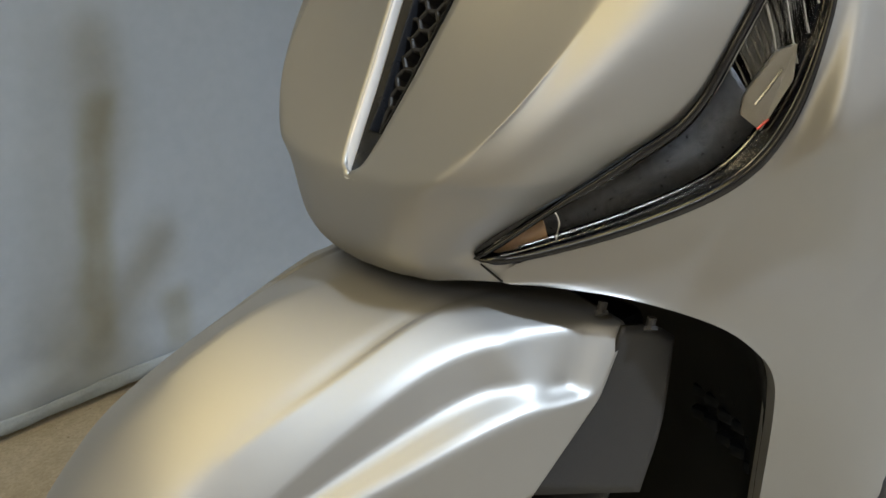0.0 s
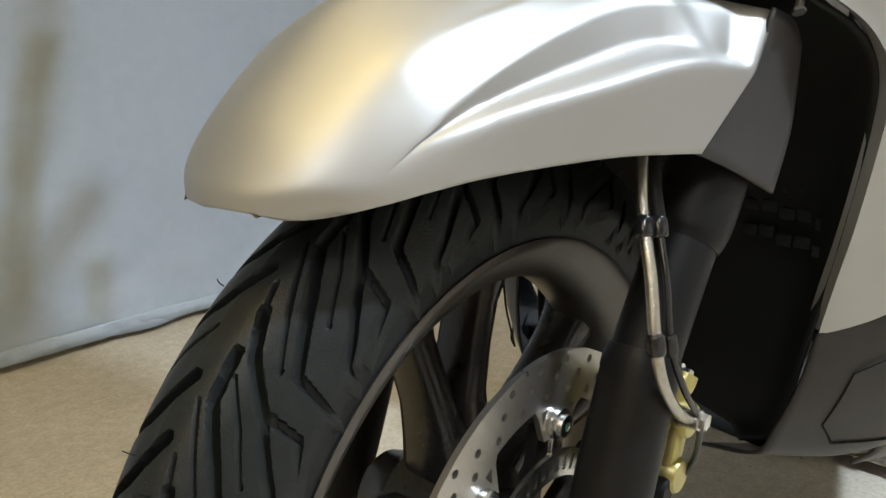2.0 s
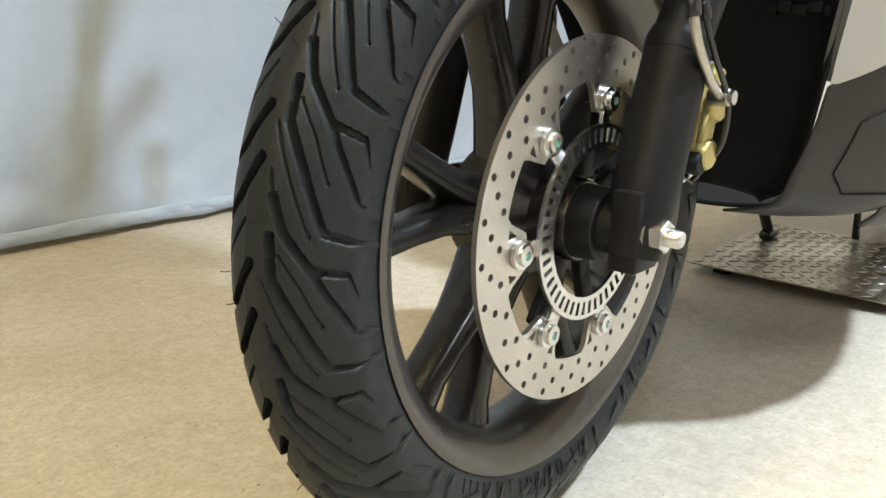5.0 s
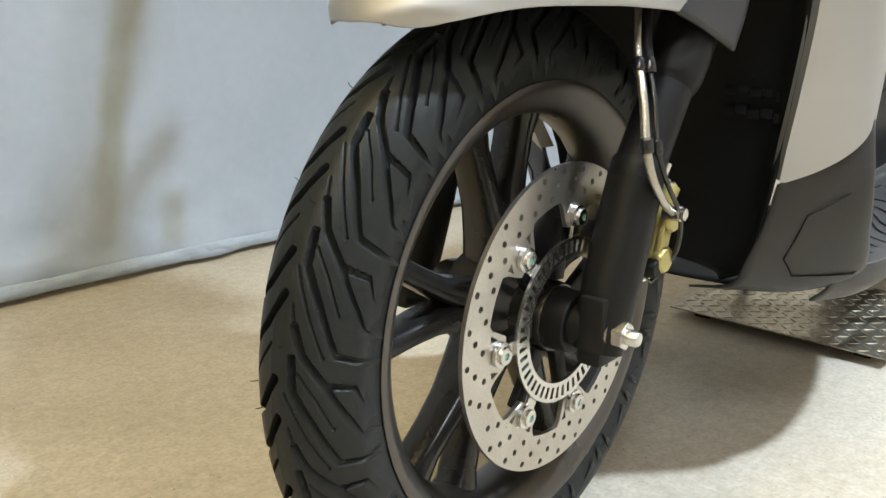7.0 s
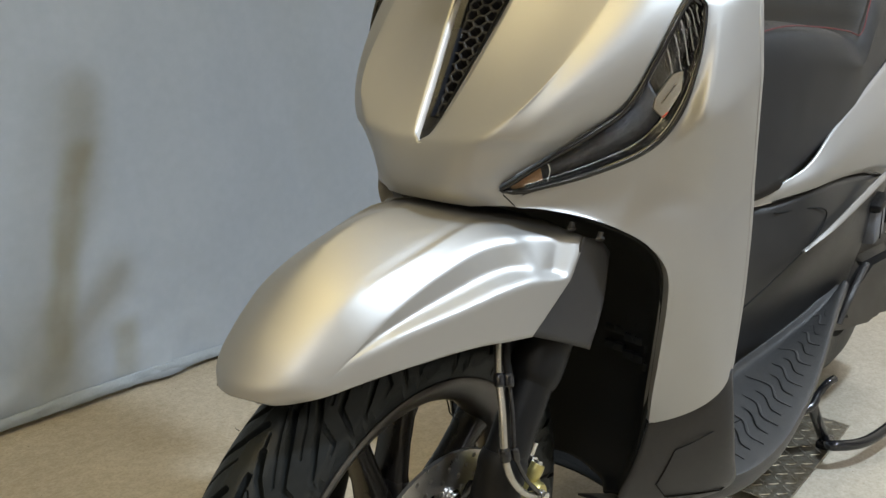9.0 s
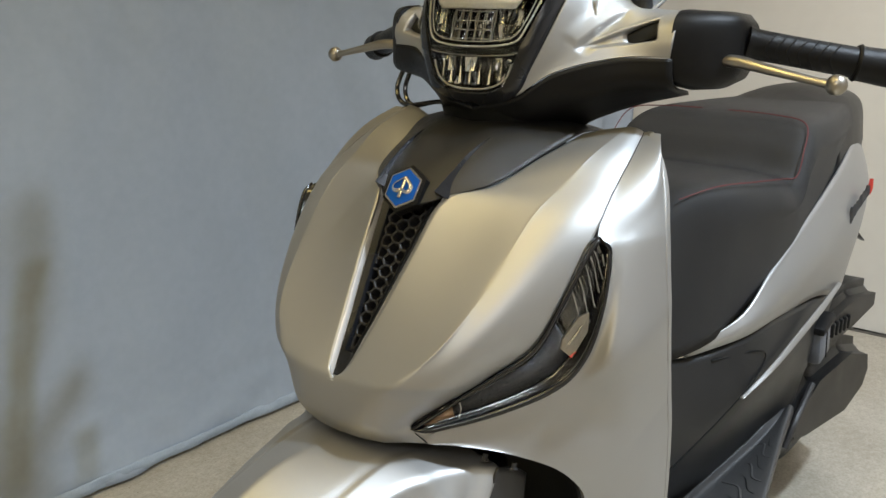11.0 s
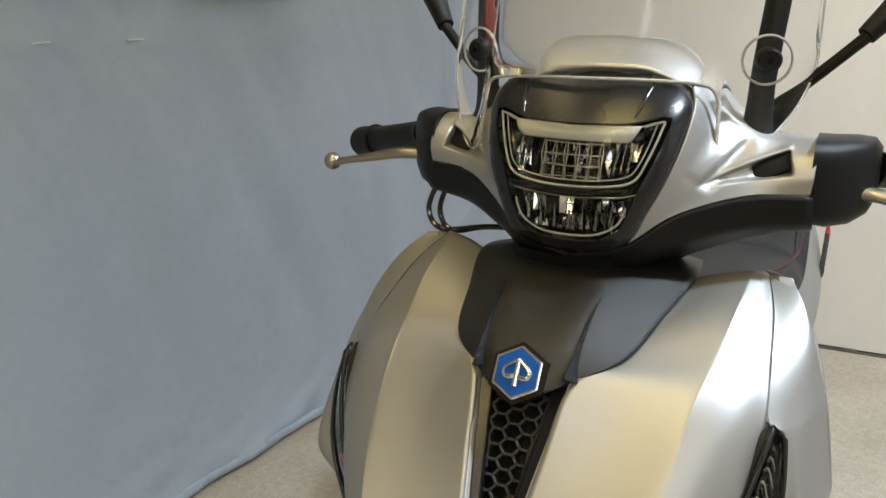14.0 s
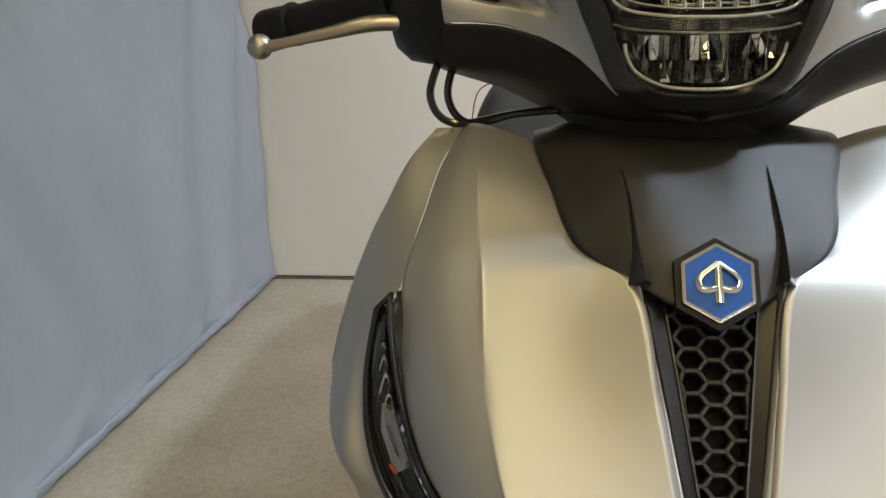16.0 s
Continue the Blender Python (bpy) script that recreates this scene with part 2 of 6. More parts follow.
# ---- room ----
def floor_material():
    """Worn concrete with broad stains, fine grain and small dark pits and pale specks."""
    m = material("worn_concrete", (0.520, 0.478, 0.398), 0.62, 0, (0.375, 0.332, 0.262), 3.4, 0.9, 0.5, 320, rough_var=0.14)
    nt = m.node_tree
    b = nt.nodes["Principled BSDF"]
    co = nt.nodes.new("ShaderNodeTexCoord")
    old = b.inputs["Base Color"].links[0].from_socket
    grain = nt.nodes.new("ShaderNodeTexNoise")
    grain.inputs["Scale"].default_value, grain.inputs["Detail"].default_value = 150, 5
    nt.links.new(co.outputs["Object"], grain.inputs["Vector"])
    gr = nt.nodes.new("ShaderNodeMapRange")
    gr.inputs["From Min"].default_value, gr.inputs["From Max"].default_value = 0.42, 0.66
    gr.inputs["To Max"].default_value = 0.40
    nt.links.new(grain.outputs["Fac"], gr.inputs["Value"])
    gm = nt.nodes.new("ShaderNodeMix")
    gm.data_type = "RGBA"
    nt.links.new(gr.outputs[0], gm.inputs["Factor"])
    nt.links.new(old, gm.inputs["A"])
    gm.inputs["B"].default_value = (0.27, 0.236, 0.180, 1)
    nt.links.new(gm.outputs["Result"], b.inputs["Base Color"])
    for scale, limit, colour, strength in ((55, 0.10, (0.12, 0.10, 0.07), 0.85), (23, 0.060, (0.09, 0.075, 0.05), 0.9), (90, 0.11, (0.74, 0.70, 0.62), 0.7)):
        old = b.inputs["Base Color"].links[0].from_socket
        v = nt.nodes.new("ShaderNodeTexVoronoi")
        v.inputs["Scale"].default_value = scale
        warp = nt.nodes.new("ShaderNodeTexNoise")
        warp.inputs["Scale"].default_value = scale * 0.13
        nt.links.new(co.outputs["Object"], v.inputs["Vector"])
        nt.links.new(co.outputs["Object"], warp.inputs["Vector"])
        r = nt.nodes.new("ShaderNodeMapRange")
        r.inputs["From Min"].default_value, r.inputs["From Max"].default_value = limit, limit * 0.5
        nt.links.new(v.outputs["Distance"], r.inputs["Value"])
        w = nt.nodes.new("ShaderNodeMapRange")
        w.inputs["From Min"].default_value, w.inputs["From Max"].default_value = 0.5, 0.62
        w.inputs["To Max"].default_value = strength
        nt.links.new(warp.outputs["Fac"], w.inputs["Value"])
        k = nt.nodes.new("ShaderNodeMath")
        k.operation = "MULTIPLY"
        nt.links.new(r.outputs[0], k.inputs[0])
        nt.links.new(w.outputs[0], k.inputs[1])
        mx = nt.nodes.new("ShaderNodeMix")
        mx.data_type = "RGBA"
        nt.links.new(k.outputs[0], mx.inputs["Factor"])
        nt.links.new(old, mx.inputs["A"])
        mx.inputs["B"].default_value = (*colour, 1)
        nt.links.new(mx.outputs["Result"], b.inputs["Base Color"])
    return m


FLOOR = floor_material()
PLASTER = material("cream_wall_paint", (0.70, 0.67, 0.61), 0.6, 0, (0.66, 0.63, 0.57), 1.6, 0.7, 0.25, 240)
CURTAIN = material("grey_blue_tarpaulin", (0.385, 0.445, 0.535), 0.46, 0, (0.345, 0.405, 0.495), 3.0, 0.8, 0.15, 500)


def paint_reflections(m, marks, colour):
    """Soft upright reflections painted into the cloth's colour, at fixed places on it: (x, lean, z low, z high, width,
    strength).
    """
    nt = m.node_tree
    b = nt.nodes["Principled BSDF"]
    old = b.inputs["Base Color"].links[0].from_socket
    co = nt.nodes.new("ShaderNodeTexCoord")
    sep = nt.nodes.new("ShaderNodeSeparateXYZ")
    nt.links.new(co.outputs["Object"], sep.inputs[0])

    def math_node(op, a, c):
        n = nt.nodes.new("ShaderNodeMath")
        n.operation = op
        for k, v in enumerate((a, c)):
            if isinstance(v, (int, float)):
                n.inputs[k].default_value = v
            else:
                nt.links.new(v, n.inputs[k])
        return n.outputs[0]

    def smooth(value, lo, hi):
        n = nt.nodes.new("ShaderNodeMapRange")
        n.interpolation_type = "SMOOTHSTEP"
        n.inputs["From Min"].default_value, n.inputs["From Max"].default_value = lo, hi
        nt.links.new(value, n.inputs["Value"])
        return n.outputs[0]

    def cloud(scale, lo, hi):
        n = nt.nodes.new("ShaderNodeTexNoise")
        n.inputs["Scale"].default_value, n.inputs["Detail"].default_value = scale, 4
        nt.links.new(co.outputs["Object"], n.inputs["Vector"])
        r = nt.nodes.new("ShaderNodeMapRange")
        r.inputs["From Min"].default_value, r.inputs["From Max"].default_value = 0.3, 0.7
        r.inputs["To Min"].default_value, r.inputs["To Max"].default_value = lo, hi
        nt.links.new(n.outputs["Fac"], r.inputs["Value"])
        return r.outputs[0]

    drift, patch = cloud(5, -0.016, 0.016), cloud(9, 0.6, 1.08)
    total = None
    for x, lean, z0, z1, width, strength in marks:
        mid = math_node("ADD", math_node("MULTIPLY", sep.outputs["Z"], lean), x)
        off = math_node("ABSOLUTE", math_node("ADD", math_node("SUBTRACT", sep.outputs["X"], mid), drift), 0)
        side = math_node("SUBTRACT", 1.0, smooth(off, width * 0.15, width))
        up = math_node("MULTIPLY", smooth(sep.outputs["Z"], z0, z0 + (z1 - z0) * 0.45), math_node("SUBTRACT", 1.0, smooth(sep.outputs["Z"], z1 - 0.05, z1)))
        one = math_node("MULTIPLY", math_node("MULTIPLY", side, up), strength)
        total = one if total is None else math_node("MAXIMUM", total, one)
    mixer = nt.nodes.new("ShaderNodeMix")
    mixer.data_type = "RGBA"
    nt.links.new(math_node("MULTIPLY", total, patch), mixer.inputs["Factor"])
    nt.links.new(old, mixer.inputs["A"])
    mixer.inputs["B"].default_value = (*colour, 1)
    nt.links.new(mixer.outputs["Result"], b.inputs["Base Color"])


# olive reflections in the cloth's gloss, put into its colour
paint_reflections(CURTAIN, [(-0.205, -0.22, -0.05, 0.62, 0.055, 0.75), (-0.385, -0.10, -0.02, 0.20, 0.050, 0.55)], (0.24, 0.235, 0.16))
bm = bmesh.new()
bmesh.ops.create_grid(bm, x_segments=8, y_segments=8, size=4.2, matrix=Matrix.Translation((1.0, 1.5, 0)))
tagged(part("floor", bm, FLOOR), "worn tan concrete floor with stains and pits", "floor", kind="structure")
for nm, c, s in (("wall_west", (-2.75, 0.8, 1.506), (0.12, 6.4, 2.988)), ("wall_south", (0.8, -2.05, 1.5), (7.2, 0.12, 3.0)), ("wall_east", (4.4, 1.0, 1.5), (0.12, 6.2, 3.0)), ("wall_north", (0.8, 4.0, 1.5), (7.2, 0.12, 3.0))):
    bm = box(bmesh.new(), c, s)
    tagged(part(nm, bm, PLASTER, smooth=False), "plain cream painted wall", "wall", kind="structure")
bm = box(bmesh.new(), (0.8, 1.0, 3.06), (7.4, 6.4, 0.1))
tagged(part("ceiling", bm, PLASTER, smooth=False), "plain pale ceiling", "ceiling", kind="structure")


bm = bmesh.new()
rnd = random.Random(4)
for k in range(128):
    y = -2.4 + 0.05 * k
    h = 0.005 + 0.006 * rnd.random()
    box(bm, (-2.712, y, h / 2), (0.06, 0.05, h))
tagged(part("floor_joint", bm, material("crumbled_joint", (0.07, 0.062, 0.052), 0.9, 0, (0.16, 0.15, 0.13), 20, 0.9), smooth=False), "dark rough joint under the wall", "joint", kind="structure")


def tarpaulin():
    bm = bmesh.new()
    nx, nz = 440, 96
    grid = []
    for i in range(nx):
        u = i / (nx - 1)
        x = 1.9 - 4.58 * u
        base = -1.2 + max(0.0, (-0.95 - x)) * 0.12
        col = []
        for j in range(nz):
            v = j / (nz - 1)
            z = 0.012 + 1.72 * v
            away = max(0.0, min(1.0, (-0.5 - x) / 1.4))
            fold = 0.044 * away * math.sin(x * 15 + 2.2 * math.sin(z * 1.7 + x * 3)) * (0.06 + v * 0.9)
            fold += 0.024 * away * min(1.0, v * 4) * noise.noise(Vector((x * 8 - z * 3.0, z * 1.1, 1.0)))
            fold += 0.010 * noise.noise(Vector((x * 2.2, z * 1.3, 4.0))) + 0.006 * noise.noise(Vector((x * 7, z * 3.0, 9.0)))
            band = math.exp(-((z - 1.12) / 0.26) ** 2)
            fold += 0.0010 * band * math.sin((x - 0.45 * z) * 70 + 5 * noise.noise(Vector((x * 3, z * 2, 3)))) * max(0.0, min(1.0, -x / 0.4))
            fold += 0.004 * math.exp(-((z - 1.150 - 0.05 * (x + 0.73)) / 0.008) ** 2)
            low = math.exp(-z * 8)
            hem = low * (0.014 * noise.noise(Vector((x * 9, z * 20, 2))) + 0.012 * abs(noise.noise(Vector((x * 5 + z * 9, z * 7 - x * 2, 6)))))
            lift = 0.010 * noise.noise(Vector((x * 3.1, 0, 7))) * math.exp(-z * 20)
            col.append(bm.verts.new((x, base + fold + hem + 0.018 * math.exp(-z * 9), z + lift)))
        grid.append(col)
    for a, b in zip(grid, grid[1:]):
        for j in range(nz - 1):
            bm.faces.new((a[j], a[j + 1], b[j + 1], b[j]))
    return bm


tarp = tagged(part("backdrop_tarpaulin", tarpaulin(), CURTAIN, angle=180), "grey-blue hanging tarpaulin with soft folds and painted olive reflections", "tarpaulin")
thicken(tarp, 0.002)
HEM = material("pale_hem_webbing", (0.37, 0.435, 0.52), 0.5, 0, (0.31, 0.37, 0.45), 14, 0.9, 0.4, 500)
bm = bmesh.new()
grid = []
for i in range(520):
    x = 1.88 - 4.5 * i / 519
    base = -1.177 + max(0.0, (-0.95 - x)) * 0.12
    col = []
    for j in range(9):
        z = 0.014 + 0.0036 * j + 0.004 * noise.noise(Vector((x * 6, j * 0.3, 1)))
        col.append(bm.verts.new((x, base + 0.006 * noise.noise(Vector((x * 11, z * 30, 5))) + 0.003 * noise.noise(Vector((x * 40, z * 60, 8))) - 0.05 * (z - 0.014) + 0.004 * math.sin(math.pi * j / 8), z)))
    grid.append(col)
for a, b in zip(grid, grid[1:]):
    for j in range(8):
        bm.faces.new((a[j], b[j], b[j + 1], a[j + 1]))
thicken(part("hem", bm, HEM, tarp, "pale wrinkled hem", angle=180), 0.002)
for x, z, w in ((-0.727, 1.153, 0.045), (-0.976, 1.1425, 0.058)):
    bm = box(bmesh.new(), (x, -1.186 + max(0.0, -0.95 - x) * 0.12, z), (w, 0.005, 0.0022), None, 0.0005)
    part("seam_stitch", bm, WHITE, tarp, "short white stitch on the seam", smooth=False)


# ---- the scooter ----
scooter = tagged(empty("scooter"), "satin silver maxi scooter with black seat on its centre stand", "scooter")
AX = 0.297  # height of the front axle
WY = 0.010  # middle of the wheel


def tyre_mesh():
    """Tyre with a cut tread: grooves are pressed into a fine grid over the carcass."""
    prof = [(0.0, 0.2970), (0.014, 0.2945), (0.027, 0.2865), (0.037, 0.2745), (0.0445, 0.2610), (0.0483, 0.2495), (0.0466, 0.2370), (0.0437, 0.2275), (0.0405, 0.2190)]
    half = np.array(spline([(y, r, 0) for y, r in prof], 400))[:, :2]
    arc = np.concatenate([[0], np.cumsum(np.hypot(*np.diff(half, axis=0).T))])
    ns, units = 1520, 19
    side = np.concatenate([np.linspace(0, 0.0885, 116)[1:], np.linspace(0.0895, arc[-1], 6)])
    w = np.concatenate([-side[::-1], [0], side])
    nw = len(w)
    yy = np.sign(w) * np.interp(abs(w), arc, half[:, 0])
    rr = np.interp(abs(w), arc, half[:, 1])
    s = np.arange(ns) / ns * units
    S, W = np.meshgrid(s, w, indexing="ij")
    S = S + 21.0 / 360 * units
    pitch = 2 * math.pi * 0.29 / units
    depth = np.zeros_like(S)
    # polylines in (units along, metres across from the crown), half width, depth
    shoulder = [([(0.0, 0.0435), (0.047, 0.0665), (0.40, 0.0790)], 0.0026, 0.0050),
                ([(0.766, 0.0411), (0.768, 0.0413)], 0.0014, 0.0040),
                ([(-0.10, 0.0235), (0.13, 0.0373), (0.402, 0.0490)], 0.0007, 0.0035),
                ([(0.401, 0.0489), (0.403, 0.0491)], 0.0014, 0.0040)]
    rest_a = [(0.0, 0.0435), (0.125, 0.0495), (0.38, 0.0636), (0.53, 0.0700), (0.600, 0.0830)]
    rest_c = [(0.338, 0.0335), (0.744, 0.0500), (0.85, 0.0840)]
    near = shoulder + [([(-0.632, 0.0142), (-0.468, 0.018)], 0.0009, 0.0035), ([(-0.468, 0.018), (-0.25, 0.0257)] + rest_a, 0.0029, 0.0060),
                       ([(-0.217, 0.018), (0.05, 0.0195)] + rest_c, 0.0029, 0.0060), ([(0.07, 0.0125), (0.49, 0.0295), (0.767, 0.0412)], 0.0007, 0.0035)]
    far = shoulder + [([(-0.53, -0.004), (-0.25, 0.0120)] + rest_a, 0.0029, 0.0060), ([(-0.20, -0.006), (0.06, 0.0080)] + rest_c, 0.0029, 0.0060),
                      ([(0.20, 0.0010), (0.49, 0.0220), (0.767, 0.0412)], 0.0007, 0.0035)]
    for cuts, across, phase in ((near, W, 0.0), (far, -W, 0.5)):
        for line, hw, deep in cuts:
            for (s0, w0), (s1, w1) in zip(line, line[1:]):
                px = (S + phase - s0 + 0.5) % 1.0 - 0.5
                for shift in (-1, 0, 1):
                    qx, py = (px + shift) * pitch, across - w0
                    dx, dy = (s1 - s0) * pitch, w1 - w0
                    t = np.clip((qx * dx + py * dy) / (dx * dx + dy * dy), 0, 1)
                    dist = np.hypot(qx - t * dx, py - t * dy)
                    k01 = np.clip((hw + 0.0006 - dist) / 0.0013, 0, 1)
                    depth = np.maximum(depth, 1.7 * deep * k01 * k01 * (3 - 2 * k01))
    ang = -s / units * 2 * math.pi
    R = rr[None, :] - depth
    X, Z = R * np.cos(ang)[:, None], AX + R * np.sin(ang)[:, None]
    Y = np.repeat(yy[None, :] + WY, ns, 0)
    verts = np.stack([X, Y, Z], -1).reshape(-1, 3)
    i, j = np.meshgrid(np.arange(ns), np.arange(nw - 1), indexing="ij")
    i2 = (i + 1) % ns
    faces = np.stack([i * nw + j, i * nw + j + 1, i2 * nw + j + 1, i2 * nw + j], -1).reshape(-1, 4)
    me = bpy.data.meshes.new("tyre")
    me.from_pydata(verts.tolist(), [], faces.tolist())
    me.polygons.foreach_set("use_smooth", [True] * len(me.polygons))
    me.set_sharp_from_angle(angle=radians(42))
    return me


# wheel: the rim barrel is the part, all that turns with it hangs below it
bm = lathe(bmesh.new(), [(y - 0.0345 + 0.0445, r) for y, r in ((0.037, 0.214), (0.041, 0.222), (0.0435, 0.2225), (0.0445, 0.218), (0.042, 0.212), (0.036, 0.204), (0.030, 0.197), (0.020, 0.191), (0.0, 0.188), (-0.020, 0.191), (-0.036, 0.204), (-0.0435, 0.2225), (-0.037, 0.214), (-0.026, 0.205), (0.0, 0.199), (0.026, 0.205), (0.037, 0.214))], 128, (0, 0, AX))
bmesh.ops.recalc_face_normals(bm, faces=bm.faces[:])
SPOKE = material("satin_black_spoke_paint", (0.016, 0.015, 0.015), 0.26, 0.2, (0.022, 0.020, 0.019), 9, 0.7, 0.06, 1200)
wheel = part("front_wheel", bm, RIM, scooter, "dark bronze-black cast alloy wheel")
part("tyre", tyre_mesh(), RUBBER, wheel, "new black tyre with chevron tread")
bm = lathe(bmesh.new(), [(0.073, 0.0), (0.073, 0.033), (0.070, 0.034), (0.040, 0.037), (0.030, 0.052), (-0.030, 0.052), (-0.045, 0.036), (-0.068, 0.030), (-0.068, 0.0)], 48, (0, 0, AX))
part("hub", bm, SPOKE, wheel)
for k in range(5):
    for side in (-1, 1):
        bm = bmesh.new()
        a0 = radians(12 + 72 * k)
        sec = []
        for r, off, hy, ht, cy in ((0.040, 0.008, 0.030, 0.016, 0.0), (0.075, 0.0105, 0.026, 0.0145, -0.001), (0.104, 0.0160, 0.022, 0.0120, -0.002), (0.135, 0.0255, 0.020, 0.0110, -0.002), (0.165, 0.0350, 0.020, 0.0115, -0.002), (0.184, 0.0420, 0.022, 0.0150, -0.001), (0.198, 0.0480, 0.026, 0.0230, 0.0)):
            c = Vector((r * math.cos(a0), 0, r * math.sin(a0))) + Vector((-math.sin(a0), 0, math.cos(a0))) * off * side
            t = Vector((-math.sin(a0), 0, math.cos(a0)))
            ring = []
            for q in range(12):
                ph = 2 * math.pi * q / 12
                cx, sx = math.cos(ph), math.sin(ph)
                cx, sx = math.copysign(abs(cx) ** 0.6, cx), math.copysign(abs(sx) ** 0.6, sx)
                ring.append(bm.verts.new(Vector((0, cy, AX)) + c + t * cx * ht + Vector((0, 1, 0)) * sx * hy))
            sec.append(ring)
        for p, q in zip(sec, sec[1:]):
            for n in range(12):
                bm.faces.new((p[n], p[(n + 1) % 12], q[(n + 1) % 12], q[n]))
        bmesh.ops.recalc_face_normals(bm, faces=bm.faces[:])
        part("spoke", bm, SPOKE, wheel, angle=50)

# brake disc, drilled, with a scalloped inner edge
DY = 0.074
PH0, PITCH = radians(98.4), 2 * math.pi / 7


def inner_radius(a):
    d = abs((a - PH0 + PITCH / 2) % PITCH - PITCH / 2)
    k = max(0.0, min(1.0, (0.26 - d) / 0.12))
    return 0.1155 - 0.0265 * k * k * (3 - 2 * k)


outline = circle(0, 0, 0.150, 160)
inner = [(inner_radius(2 * math.pi * k / 168) * math.cos(2 * math.pi * k / 168), inner_radius(2 * math.pi * k / 168) * math.sin(2 * math.pi * k / 168)) for k in range(168)]
holes = [inner]
for k in range(28):
    for n, r in enumerate((0.1225, 0.1335, 0.1435)):
        if (k + n) % 7 == 6 and n == 2:
            continue
        a = 2 * math.pi * (k + n * 0.36) / 28
        holes.append(circle(r * math.cos(a), r * math.sin(a), 0.0031, 12))
for k in range(7):
    for d in (-0.155, 0.155):
        a = PH0 + k * PITCH + d
        holes.append([(r * math.cos(a + e), r * math.sin(a + e)) for r, e in ((0.102, -0.016), (0.112, -0.03 if d > 0 else 0.03), (0.112, 0.035 if d > 0 else -0.035))])
disc = part("brake_disc", plate_with_holes(outline, holes, 0.0045), STEEL, wheel, "drilled floating steel brake disc", angle=30)
disc.location = (0, DY - 0.002, AX)
# carrier arms and toothed ring
ring_holes = [circle(0, 0, 0.062, 96)]
for k in range(48):
    a = 2 * math.pi * k / 48
    ring_holes.append([(r * math.cos(a + e), r * math.sin(a + e)) for r, e in ((0.0665, -0.030), (0.0775, -0.030), (0.0775, 0.030), (0.0665, 0.030))])
ring = part("sensor_ring", plate_with_holes(circle(0, 0, 0.081, 96), ring_holes, 0.003), ZINC, wheel, "slotted bright steel speed sensor ring", angle=30)
ring.location = (0, DY + 0.006, AX)
for k in range(7):
    a = PH0 + k * PITCH
    c, s = math.cos(a), math.sin(a)
    m = Matrix.Translation((0, 0, AX)) @ Matrix.Rotation(-a, 4, "Y")
    bm = box(bmesh.new(), (0.066, DY - 0.010, 0), (0.060, 0.010, 0.016), m, 0.002)
    part("carrier_arm", bm, BLACK, wheel)
    p = Vector((0.099 * c, 0, AX + 0.099 * s))
    bm = lathe(bmesh.new(), [(0.0, 0.0085), (0.0, 0.0115), (0.004, 0.0115), (0.0045, 0.0085), (0.008, 0.0080), (0.0085, 0.006), (0.0085, 0.0035), (0.006, 0.003), (0.006, 0.0)], 20, (p.x, DY + 0.003, p.z))
    bob = part("disc_bobbin", bm, ZINC, wheel)
    bm = lathe(bmesh.new(), [(0.0, 0.003), (0.0015, 0.0028), (0.0015, 0.0)], 12, (p.x, DY + 0.009, p.z))
    part("bobbin_screw", bm, GREEN, wheel)
    bm = box(bmesh.new(), (0.086, DY + 0.004, 0), (0.014, 0.004, 0.014), m, 0.001)
    part("ring_lug", bm, ZINC, wheel)

# axle: spacer, nut and stub
bm = lathe(bmesh.new(), [(0.072, 0.031), (0.094, 0.0295), (0.0955, 0.028), (0.0955, 0.021), (0.108, 0.0200), (0.108, 0.0)], 40, (0, 0, AX))
part("axle_spacer", bm, BLACK, wheel, angle=30)
axle = part("axle_nut", lathe(bmesh.new(), [(0.1315, 0.0), (0.1315, 0.0165), (0.134, 0.0165), (0.134, 0.011)], 32, (0, 0, AX)), ZINC, scooter, "bright zinc axle nut and washer")
bm = bmesh.new()
bmesh.ops.create_cone(bm, cap_ends=True, segments=6, radius1=0.0136, radius2=0.0136, depth=0.013, matrix=Matrix.Translation((0, 0.1405, AX)) @ Matrix.Rotation(radians(90), 4, "X"))
bmesh.ops.bevel(bm, geom=bm.edges[:], offset=0.0008, segments=2, affect="EDGES")
part("hex", bm, ZINC, axle, smooth=False)
bm = lathe(bmesh.new(), [(0.146, 0.0076), (0.157, 0.0076), (0.159, 0.0062), (0.159, 0.0)], 24, (0, 0, AX))
part("stub", bm, ZINC, axle)

